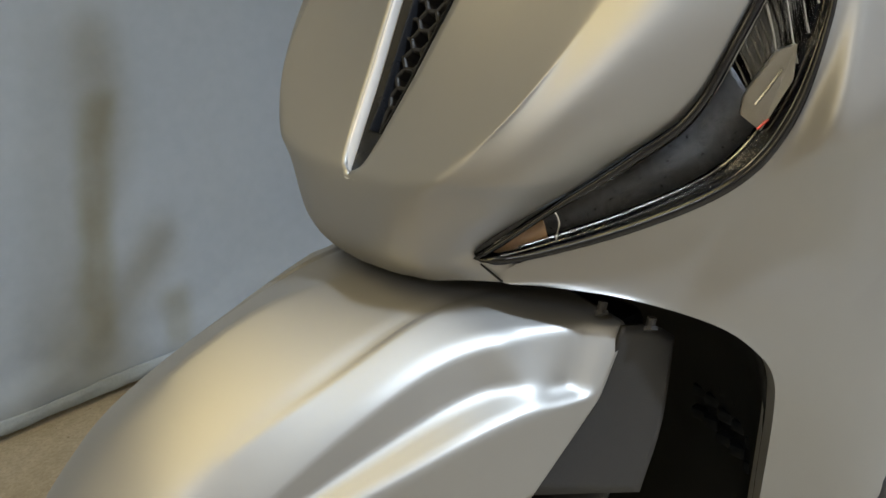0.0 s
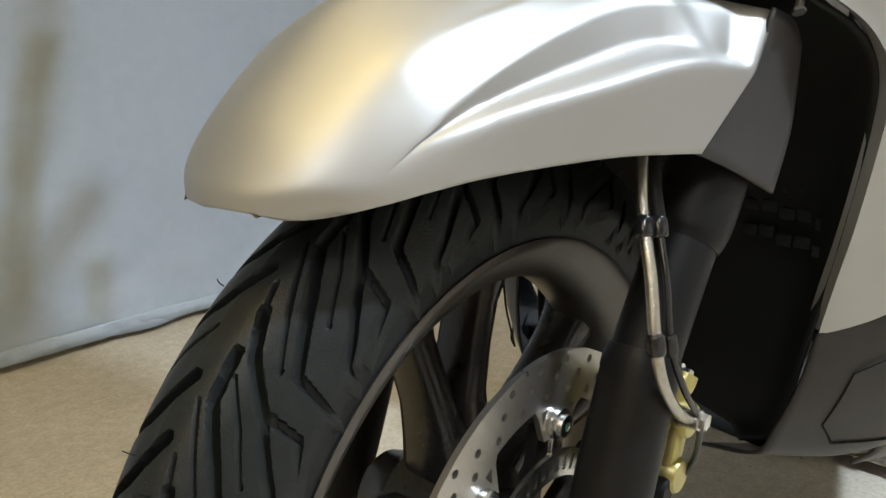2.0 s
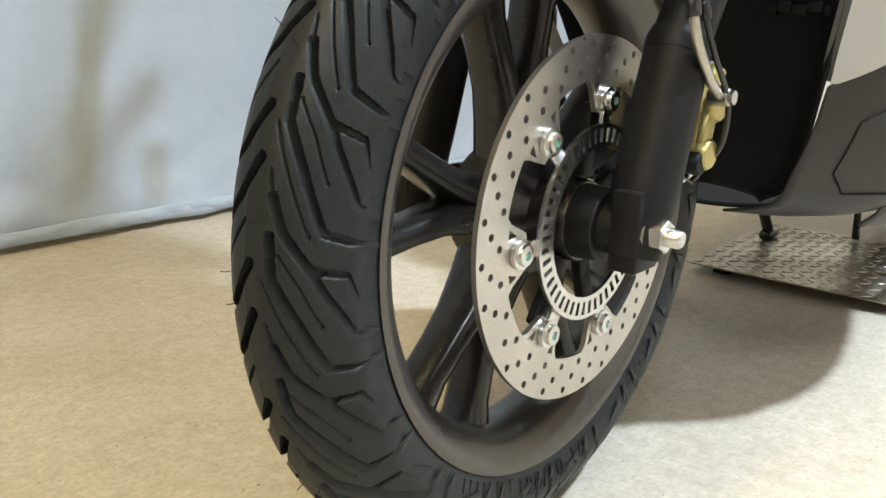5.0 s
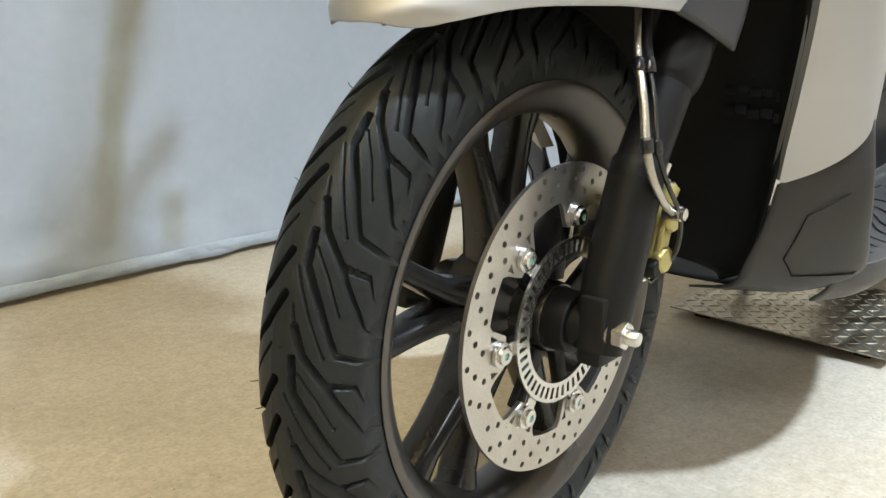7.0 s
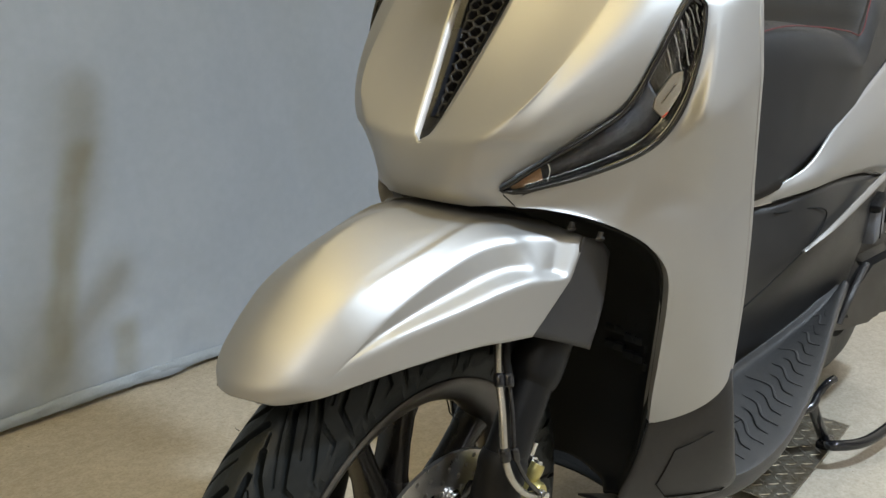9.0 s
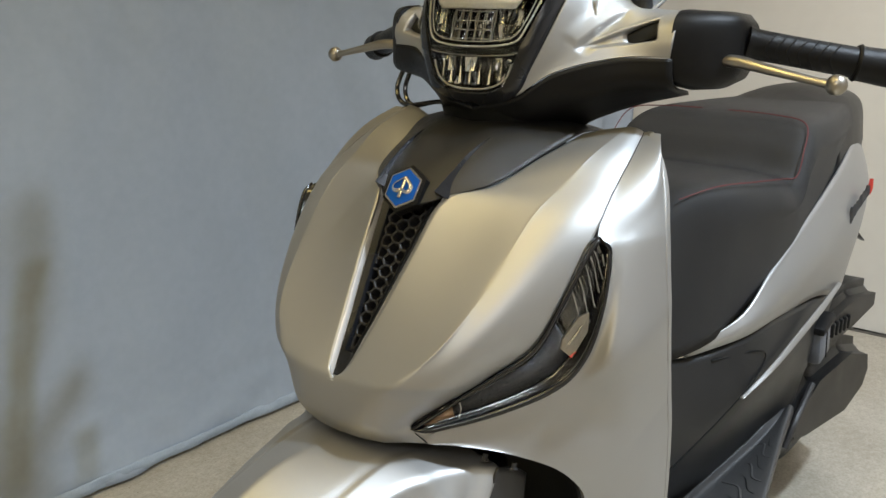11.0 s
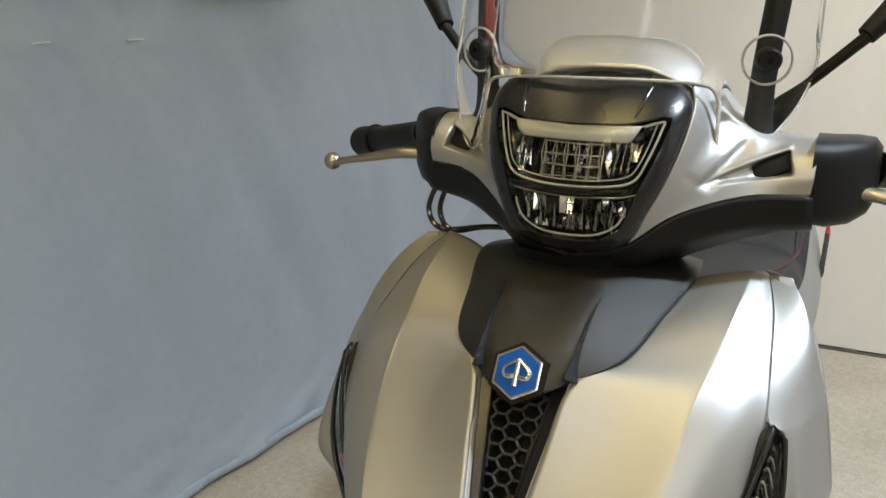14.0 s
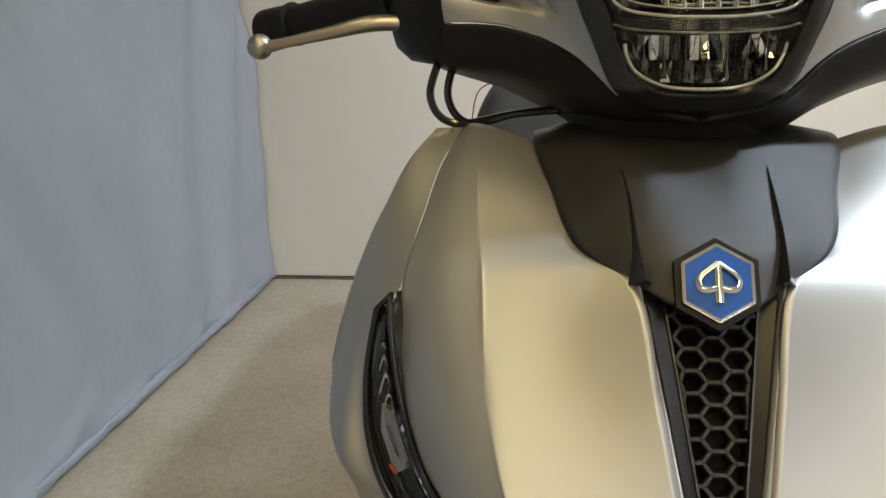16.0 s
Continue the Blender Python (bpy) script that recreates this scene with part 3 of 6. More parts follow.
# fork
def fork_leg(y, name):
    """Lower leg with a collar, the slimmer tube above it and the wide sleeve under the mudguard."""
    at = lambda x, z: (x, y, z)
    leg = part(name, tube(bmesh.new(), [at(0.000, 0.276), at(-0.010, 0.318), at(-0.024, 0.362), at(-0.040, 0.412), at(-0.049, 0.438)], [0.0235, 0.0265, 0.0270, 0.0265, 0.0262], 50, 36), BLACK, scooter, "satin black fork leg")
    part("leg_collar", tube(bmesh.new(), [at(-0.047, 0.433), at(-0.050, 0.442), at(-0.0525, 0.449)], [0.0268, 0.0262, 0.0238], 10, 36), BLACK, leg)
    part("upper_tube", tube(bmesh.new(), [at(-0.050, 0.440), at(-0.075, 0.480), at(-0.097, 0.516)], [0.0236, 0.0236, 0.0240], 24, 32), BLACK, leg)
    part("upper_sleeve", tube(bmesh.new(), [at(-0.095, 0.512), at(-0.101, 0.521), at(-0.112, 0.540), at(-0.140, 0.588), at(-0.172, 0.640)], [0.0245, 0.0280, 0.0295, 0.0295, 0.0290], 40, 36), BLACK, leg)
    bm = box(bmesh.new(), (0, y + (0.001 if y > 0 else -0.001), AX + 0.002), (0.040, 0.026, 0.066), None, 0.004)
    part("axle_clamp", bm, BLACK, leg)
    return leg
fork_l = fork_leg(0.118, "fork_leg")
fork_r = fork_leg(-0.118, "fork_leg")
bm = box(bmesh.new(), (-0.155, 0, 0.64), (0.07, 0.26, 0.04), None, 0.01)
part("fork_bridge", bm, BLACK, scooter)

# caliper behind the left leg
CM = Matrix.Translation((-0.084, 0.112, 0.371)) @ Matrix.Rotation(radians(-16), 4, "Y")
bm = box(bmesh.new(), (0, 0, 0), (0.036, 0.046, 0.074), CM, 0.012)
cal = part("brake_caliper", bm, GOLD, scooter, "gold anodised brake caliper")
for dz, r in ((-0.020, 0.0135), (0.020, 0.0135)):
    c = CM @ Vector((0.001, 0.021, dz))
    part("caliper_piston_cap", lathe(bmesh.new(), [(-0.004, r), (0.006, r), (0.009, r * 0.86), (0.009, 0.0)], 24, c), GOLD, cal)
part("caliper_web", box(bmesh.new(), (0.004, 0.020, 0.0), (0.020, 0.014, 0.034), CM, 0.005), GOLD, cal)
c = CM @ Vector((0.012, 0.016, -0.030))
part("caliper_bush", lathe(bmesh.new(), [(-0.010, 0.0095), (0.010, 0.0095), (0.012, 0.0080), (0.012, 0.0)], 20, c), LINER, cal, "black rubber slide boot")
for p in ((-0.083, 0.114, 0.334), (-0.097, 0.122, 0.417)):
    bm = rod(bmesh.new(), p, Vector(p) + Vector((0, 0.004, 0)), 0.0095, seg=24)
    rod(bm, Vector(p) + Vector((0, 0.004, 0)), Vector(p) + Vector((0, 0.011, 0)), 0.0075, seg=6)
    part("caliper_bolt", bm, ZINC, cal, smooth=False)
bm = rod(bmesh.new(), (-0.100, 0.118, 0.424), (-0.106, 0.120, 0.440), 0.0045, seg=10)
part("bleed_nipple", bm, ZINC, cal)
bm = tube(bmesh.new(), [(-0.088, 0.122, 0.400), (-0.094, 0.128, 0.412), (-0.099, 0.130, 0.420)], [0.009, 0.0095, 0.0085], 10, 16)
part("caliper_port", bm, GOLD, cal)
SLEEVE = material("clear_sleeved_steel_hose", (0.50, 0.48, 0.44), 0.16, 0.9, (0.30, 0.29, 0.27), 400, 0.9, 0.3, 1500)
hose_line = [(-0.062, 0.100, 0.600), (-0.047, 0.108, 0.565), (-0.038, 0.117, 0.535), (-0.027, 0.130, 0.505), (-0.018, 0.141, 0.468), (-0.024, 0.146, 0.440), (-0.046, 0.148, 0.415), (-0.072, 0.147, 0.400)]
cable_line = [(-0.068, 0.106, 0.600), (-0.052, 0.114, 0.565), (-0.0445, 0.124, 0.535), (-0.036, 0.136, 0.505), (-0.029, 0.146, 0.466), (-0.045, 0.151, 0.432), (-0.070, 0.152, 0.405), (-0.083, 0.150, 0.384), (-0.089, 0.145, 0.360), (-0.084, 0.135, 0.341), (-0.074, 0.128, 0.328)]
hose = part("brake_hose", tube(bmesh.new(), hose_line, [0.0042], 70, 12), SLEEVE, scooter, "bright steel-braided brake hose")
cable = part("sensor_cable", tube(bmesh.new(), cable_line, [0.0024], 70, 10), GLOSSBLACK, scooter, "thin black sensor cable")
part("cable_sleeve", tube(bmesh.new(), cable_line[:3], [0.0046], 20, 12), BLACK, cable, "ribbed black cable sleeve")
for line, k, r in ((hose_line, 2, 0.0062), (hose_line, 4, 0.0064), (cable_line, 2, 0.0056), (cable_line, 4, 0.0046)):
    p, d = Vector(line[k]), (Vector(line[k + 1]) - Vector(line[k - 1])).normalized() * 0.007
    part("hose_clip", tube(bmesh.new(), [p - d, p - d * 0.6, p + d * 0.6, p + d], [r * 0.8, r, r, r * 0.8], 10, 14), GLOSSBLACK, hose, "black rubber hose clip")
bm = rod(bmesh.new(), (-0.074, 0.137, 0.399), (-0.074, 0.153, 0.400), 0.0072, seg=20)
rod(bm, (-0.074, 0.152, 0.400), (-0.074, 0.158, 0.400), 0.0062, seg=6)
part("banjo_bolt", bm, ZINC, hose, "bright banjo bolt", angle=30)


def relaxed(bm, rounds, where=lambda v: True, crease=None):
    """Even out the small waves of a skin, its edges and marked creases kept."""
    lay = bm.verts.layers.int.get("crease")
    inner = [v for v in bm.verts if not v.is_boundary and where(v.co) and not (lay and crease and v[lay] and crease(v.co))]
    for _ in range(rounds):
        bmesh.ops.smooth_vert(bm, verts=inner, factor=0.5, use_axis_x=True, use_axis_y=True, use_axis_z=True)
    return bm


def both_sides(rows, nu, nv):
    bm = sheet(rows, nu, nv, half=True)
    sheet(rows, nu, nv, True, bm, half=True)
    bmesh.ops.remove_doubles(bm, verts=bm.verts, dist=0.0004)
    return bm


# fender: crest, swell, upper crease, middle crease, lower crease and hem at six stations from front to rear
FENDER = [[(0.2120, 0, 0.5680), (0.2085, 0.024, 0.5665), (0.200, 0.041, 0.5655), (0.195, 0.047, 0.5652), (0.188, 0.0530, 0.5655), (0.180, 0.0590, 0.5668)],
          [(0.176, 0, 0.620), (0.177, 0.032, 0.613), (0.172, 0.055, 0.599), (0.166, 0.068, 0.585), (0.162, 0.072, 0.577), (0.160, 0.073, 0.572)],
          [(0.108, 0, 0.673), (0.114, 0.035, 0.661), (0.116, 0.060, 0.644), (0.112, 0.078, 0.625), (0.108, 0.0935, 0.606), (0.104, 0.096, 0.582)],
          [(0.026, 0, 0.699), (0.025, 0.038, 0.689), (0.024, 0.067, 0.673), (0.024, 0.085, 0.660), (0.020, 0.118, 0.624), (0.018, 0.118, 0.585)],
          [(-0.070, 0, 0.692), (-0.064, 0.040, 0.691), (-0.058, 0.070, 0.6885), (-0.055, 0.098, 0.676), (-0.049, 0.134, 0.635), (-0.028, 0.134, 0.584)],
          [(-0.150, 0, 0.680), (-0.149, 0.045, 0.680), (-0.149, 0.082, 0.678), (-0.147, 0.1445, 0.668), (-0.115, 0.1480, 0.630), (-0.058, 0.141, 0.582)]]


def step(v, lo, hi):
    k = max(0.0, min(1.0, (v - lo) / (hi - lo)))
    return k * k * (3 - 2 * k)


def fender_mesh():
    nv = 150
    lines = [spline([r[k] for r in FENDER], nv) for k in range(6)]
    rows = []
    for j in range(nv):
        st = j / (nv - 1) * 5
        crest, swell, a, b, c, hem = [Vector(line[j]) for line in lines]
        row, soft = [], 1 - step(st, 0.4, 2.0)
        ridge = step(st, 2.0, 3.6)
        # crown: nearly straight from the crest to the upper crease
        swell = (crest + a) / 2 + Vector(((swell.x - (crest.x + a.x) / 2), 0, 0.0018))
        h = swell * 2 - (crest + a) / 2
        for k in range(13):
            t = k / 15.5
            row.append(crest * (1 - t) ** 2 + h * 2 * t * (1 - t) + a * t * t)
        n = (a - h).normalized()
        for back, drop in ((0.0130, 0.0003), (0.0085, 0.0011), (0.0050, 0.0017), (0.0022, 0.0014)):
            row.append(a - n * back + Vector((0, 0, -drop)) * ridge)
        row.append(a)

        def corner(p, q, r, cut, n=7):
            """Rounded corner at q between p and r."""
            s, e = q + (p - q) * min(0.45, cut / max(1e-4, (p - q).length)), q + (r - q) * min(0.45, cut / max(1e-4, (r - q).length))
            return [s * (1 - t) ** 2 + q * 2 * t * (1 - t) + e * t * t for t in [k / (n - 1) for k in range(n)]]

        cb, cc = corner(a, b, c, 0.007 + 0.02 * soft), corner(b, c, hem, 0.0050 + 0.020 * soft)
        for k in (0.15, 0.5):
            row.append(a * (1 - k) + cb[0] * k)
        row += cb
        for k in range(1, 12):
            w = k / 12
            hollow = 0.0135 * step(st, 0.9, 3.4) * (1 - step(st, 4.0, 4.6)) * min(w / 0.76, 1.0) * (1 - step(w, 0.68, 1.04))
            row.append(cb[-1] * (1 - w) + cc[0] * w + Vector((0, -hollow, 0)))
        row += cc
        for k in (0.25, 0.5, 0.75, 0.93, 1.0):
            row.append(cc[-1] * (1 - k) + hem * k)
        # the scooped panel near the rear edge
        for i in range(20, 43):
            p = row[i]
            w = max(0.0, min(1.0, (b.z - p.z) / max(1e-4, b.z - c.z)))
            d = (0.5 * step(st, 4.12 + 0.22 * w, 4.40 + 0.24 * w) + 0.5 * max(0.0, min(1.0, (st - 4.15) / 0.6))) * (1 - step(st, 4.76, 4.94)) * (1 - step(w, 0.80, 0.97))
            row[i] = p + Vector((0.002, -0.0105, 0.0)) * d * (0.75 + 0.25 * w)
        rows.append(row)
    bm = bmesh.new()
    for s in (1, -1):
        vs = [[bm.verts.new((p.x, p.y if s > 0 else -p.y + 0.009 * min(1.0, p.y / 0.06), p.z)) for p in row] for row in rows]
        for p, q in zip(vs, vs[1:]):
            for k in range(len(p) - 1):
                f = (p[k], p[k + 1], q[k + 1], q[k])
                bm.faces.new(f[::-1] if s > 0 else f)
    bmesh.ops.remove_doubles(bm, verts=bm.verts, dist=0.0001)
    bmesh.ops.recalc_face_normals(bm, faces=bm.faces[:])
    return bm


fender_bm = relaxed(fender_mesh(), 22, lambda c: c.x > 0.135)
fender_bm = relaxed(fender_bm, 8, lambda c: c.x > 0.095)
for v in fender_bm.verts:      # the front edge curls under
    if v.co.x > 0.14 and v.co.z < 0.584:
        curl = ((0.584 - v.co.z) / 0.018) ** 2 * min(1.0, (v.co.x - 0.14) / 0.04)
        v.co.x -= 0.0075 * curl
        v.co.y *= 1 - 0.05 * curl
fender = thicken(part("front_fender", relaxed(fender_bm, 1), SILVER, scooter, "satin silver front mudguard with sharp creases", angle=75), 0.003)
for s, d in ((1, 0), (-1, 0.034)):
    bm = sheet([[(-0.139, 0.147 * s + d, 0.670), (-0.119, 0.142 * s + d, 0.628), (-0.058, 0.137 * s + d, 0.582)], [(-0.165, 0.152 * s + d, 0.662), (-0.140, 0.150 * s + d, 0.605), (-0.095, 0.148 * s + d, 0.568)], [(-0.188, 0.152 * s + d, 0.645), (-0.168, 0.158 * s + d, 0.590), (-0.144, 0.159 * s + d, 0.547)]], 16, 16)
    thicken(part("fender_flap", bm, DARKGREY, fender, "dark grey plastic mudguard extension"), 0.003)


# nose panels, one each side of the grille
def nose_rows():
    return [[(-0.050, 0, 0.703), (-0.054, 0.030, 0.702), (-0.063, 0.055, 0.701), (-0.076, 0.074, 0.702), (-0.088, 0.093, 0.7025)],
            [(-0.042, 0, 0.716), (-0.044, 0.036, 0.715), (-0.054, 0.060, 0.714), (-0.072, 0.078, 0.713), (-0.094, 0.097, 0.716)],
            [(-0.040, 0, 0.736), (-0.040, 0.040, 0.734), (-0.049, 0.064, 0.731), (-0.063, 0.073, 0.727), (-0.078, 0.079, 0.7225)],
            [(-0.046, 0.0, 0.763), (-0.044, 0.044, 0.765), (-0.0480, 0.070, 0.766), (-0.082, 0.117, 0.766), (-0.121, 0.130, 0.766)],
            [(-0.055, 0.0110, 0.775), (-0.0520, 0.050, 0.776), (-0.0500, 0.084, 0.776), (-0.080, 0.1265, 0.775), (-0.130, 0.1395, 0.775)],
            [(-0.090, 0.022, 0.822), (-0.0885, 0.070, 0.820), (-0.0820, 0.1165, 0.817), (-0.102, 0.150, 0.812), (-0.163, 0.175, 0.809)],
            [(-0.130, 0.033, 0.880), (-0.1400, 0.085, 0.878), (-0.1370, 0.1365, 0.874), (-0.146, 0.171, 0.866), (-0.178, 0.193, 0.858)],
            [(-0.173, 0.045, 0.938), (-0.1870, 0.096, 0.936), (-0.1890, 0.1460, 0.931), (-0.199, 0.180, 0.924), (-0.219, 0.203, 0.917)],
            [(-0.214, 0.081, 0.951), (-0.2260, 0.118, 0.954), (-0.2360, 0.1555, 0.959), (-0.248, 0.181, 0.956), (-0.260, 0.199, 0.952)],
            [(-0.272, 0.100, 0.974), (-0.2760, 0.129, 0.981), (-0.2800, 0.1625, 0.985), (-0.296, 0.181, 0.985), (-0.310, 0.193, 0.982)],
            [(-0.336, 0.118, 0.996), (-0.3420, 0.144, 1.003), (-0.3460, 0.1690, 1.0075), (-0.353, 0.177, 1.006), (-0.358, 0.182, 1.002)]]


def ridged(rows):
    """The nose rows with the ridge drawn tighter towards the top."""
    out = []
    for k, r in enumerate(rows):
        c = [Vector(v) for v in r]
        w = 0.5 - 0.36 * step(k, 1.6, 6.8)
        out.append([c[0], c[1], c[2].lerp(c[1], w), c[2], c[2].lerp(c[3], w), c[3], c[4]])
    return out


def nose_mesh():
    """Both halves, with the sharp ridge that runs up each of them marked as a crease."""
    rows, nu, nv = ridged(nose_rows()), 61, 110
    bm = sheet(rows, nu, nv, half=True)
    sheet(rows, nu, nv, True, bm, half=True)
    lay = bm.verts.layers.int.new("crease")
    for k, v in enumerate(bm.verts):
        v[lay] = 1 if k % (nu * nv) // nv == 30 else 0
    bmesh.ops.remove_doubles(bm, verts=bm.verts, dist=0.0004)
    relaxed(bm, 40, lambda c: c.z < 0.90, lambda c: c.z > 0.80)
    relaxed(bm, 26, crease=lambda c: c.z > 0.80)
    return relaxed(bm, 3)


thicken(part("nose_panel", nose_mesh(), SILVER, scooter, "satin silver front shield panel", angle=60), 0.003)


SHIELD = [((-0.358, 0.183, 1.002), (-0.352, 0.192, 1.002)), ((-0.310, 0.194, 0.982), (-0.330, 0.215, 0.984)), ((-0.260, 0.200, 0.952), (-0.308, 0.233, 0.955)), ((-0.222, 0.205, 0.917), (-0.294, 0.243, 0.914)),
          ((-0.225, 0.220, 0.902), (-0.294, 0.2445, 0.900)), ((-0.210, 0.224, 0.850), (-0.294, 0.248, 0.845)), ((-0.198, 0.217, 0.803), (-0.304, 0.2475, 0.797)),
          ((-0.187, 0.204, 0.775), (-0.312, 0.247, 0.767)), ((-0.160, 0.172, 0.747), (-0.320, 0.247, 0.744)), ((-0.125, 0.132, 0.727), (-0.326, 0.246, 0.724)),
          ((-0.094, 0.099, 0.714), (-0.332, 0.245, 0.706)), ((-0.088, 0.093, 0.7025), (-0.336, 0.2445, 0.694)), ((-0.106, 0.117, 0.700), (-0.339, 0.244, 0.682)),
          ((-0.140, 0.154, 0.690), (-0.342, 0.2435, 0.672)), ((-0.180, 0.186, 0.668), (-0.346, 0.243, 0.658)), ((-0.204, 0.201, 0.645), (-0.350, 0.242, 0.640)),
          ((-0.221, 0.206, 0.620), (-0.354, 0.241, 0.615)), ((-0.236, 0.201, 0.580), (-0.360, 0.239, 0.572)), ((-0.258, 0.187, 0.505), (-0.366, 0.236, 0.510)),
          ((-0.283, 0.172, 0.447), (-0.367, 0.234, 0.482)), ((-0.308, 0.159, 0.397), (-0.367, 0.233, 0.471))]


LAMP_UP = [(-0.077, 0.079, 0.719), (-0.108, 0.113, 0.750), (-0.137, 0.147, 0.780), (-0.160, 0.173, 0.808), (-0.177, 0.192, 0.857), (-0.200, 0.204, 0.903), (-0.218, 0.207, 0.916)]
LAMP_LO = [(-0.080, 0.083, 0.716), (-0.095, 0.099, 0.716), (-0.139, 0.149, 0.734), (-0.178, 0.193, 0.761), (-0.196, 0.215, 0.797), (-0.211, 0.223, 0.850), (-0.224, 0.220, 0.902)]


def crease_push(bm, s):
    """Raise the ridge that runs from the lamp's corner out to the shield's edge."""
    p, q = Vector((-0.190, 0.776)), Vector((-0.292, 0.832))
    d = (q - p).normalized()
    n = Vector((d.y, -d.x)) * -1 if d.x < 0 else Vector((-d.y, d.x))
    n = n if n.y > 0 else -n
    rim = [Vector(c) for c in spline(LAMP_LO, 60)]
    for v in bm.verts:
        off = Vector((v.co.x, v.co.z)) - p
        along, away = off.dot(d), off.dot(n)
        w = max(0.0, 1 - away / 0.095) if away > 0 else max(0.0, 1 + away / 0.13)
        there = Vector((v.co.x, v.co.y * s, v.co.z))
        h = 0.022 * w * step(along, -0.012, 0.040) * step(min((there - c).length for c in rim), 0.0, 0.018)
        v.co.x += 0.80 * h
        v.co.y += 0.60 * h * s
    return relaxed(bm, 5, lambda c: 0.74 < c.z < 0.93)


def tucked(bm):
    """The far shield's low front corner stays behind the nose, as the machine is turned a little."""
    for v in bm.verts:
        v.co.y += 0.014 * (1 - step(-v.co.x, 0.11, 0.21)) * (1 - step(v.co.z, 0.715, 0.775))
    return bm


def shield_bm(mirror):
    """The leg shield as a ladder of rows from the lamp's and wheel arch's edge to the outer edge."""
    rows = []
    px, py = (-0.42, -0.36, -0.32, -0.29, -0.25, -0.215, -0.19, -0.16, -0.125, -0.088), (0.240, 0.246, 0.2485, 0.2445, 0.2345, 0.220, 0.203, 0.173, 0.133, 0.093)
    prof = lambda x: float(np.interp(x, px, py))
    for a, b in SHIELD:
        row = []
        for k in range(8):
            t = k / 7
            x, z = a[0] + (b[0] - a[0]) * t, a[2] + (b[2] - a[2]) * t
            ridge = 0.006 * math.sin(math.pi * t) if a[2] == 0.803 else 0.0
            row.append((x, prof(x) + (a[1] - prof(a[0])) * (1 - t) ** 2 + (b[1] - prof(b[0])) * t + ridge, z))
        rows.append(row)
    bm = relaxed(sheet(rows, 44, 190, mirror), 20)
    relaxed(bm, 240, lambda c: c.z < 0.785)
    relaxed(bm, 30, lambda c: c.z < 0.9)
    crease_push(bm, -1 if mirror else 1)
    if mirror:
        tucked(bm)
    bmesh.ops.recalc_face_normals(bm, faces=bm.faces[:])
    return bm


def shield_lip(line, s):
    """The rolled edge of the shield round the wheel arch."""
    rows = []
    for k, a in enumerate(line):
        front = 1 - step(k, 16, 24)
        rows.append([tuple(a), (a[0] - 0.003 - 0.001 * front, a[1] - (0.004 + 0.002 * front) * s, a[2] + 0.0015 * front), (a[0] - 0.010, a[1] - 0.014 * s, a[2] + 0.002 + 0.005 * front)])
    return sheet(rows, 8, 90)


def shield_edge(s):
    """The rolled outer edge that the leg shield shows from the side."""
    far = [(-0.367, 0.233, 0.471), (-0.363, 0.238, 0.565), (-0.346, 0.243, 0.665), (-0.318, 0.247, 0.750), (-0.294, 0.248, 0.840), (-0.294, 0.244, 0.910), (-0.312, 0.230, 0.962), (-0.352, 0.192, 1.002)]
    rows = [[(x, y, z), (x - 0.012, y - 0.001, z), (x - 0.026, y - 0.012, z - 0.002)] for x, y, z in far]
    if s < 0:
        rows = [[flip(v) for v in r] for r in rows]
    bm = crease_push(sheet(rows, 10, 120), s)
    bmesh.ops.recalc_face_normals(bm, faces=bm.faces[:])
    return bm


for s in (1, -1):
    thicken(part("shield_edge", shield_edge(s), SILVER, scooter, angle=80), 0.003)
for s in (False, True):
    bm = shield_bm(s)
    bm.verts.ensure_lookup_table()
    line = [bm.verts[j].co.copy() for j in range(104, 190, 2)]
    shield = part("leg_shield", bm, SILVER, scooter, "satin silver leg shield panel", angle=70)
    part("shield_lip", shield_lip(line, -1 if s else 1), SILVER, shield, angle=80)
    if not s:
        part("panel_seam", tube(bmesh.new(), [(-0.0795, 0.0835, 0.7150), (-0.0835, 0.0885, 0.7090), (-0.0875, 0.0937, 0.7030)], [0.0007], 10, 6), LINER, shield, "thin dark gap between panels")

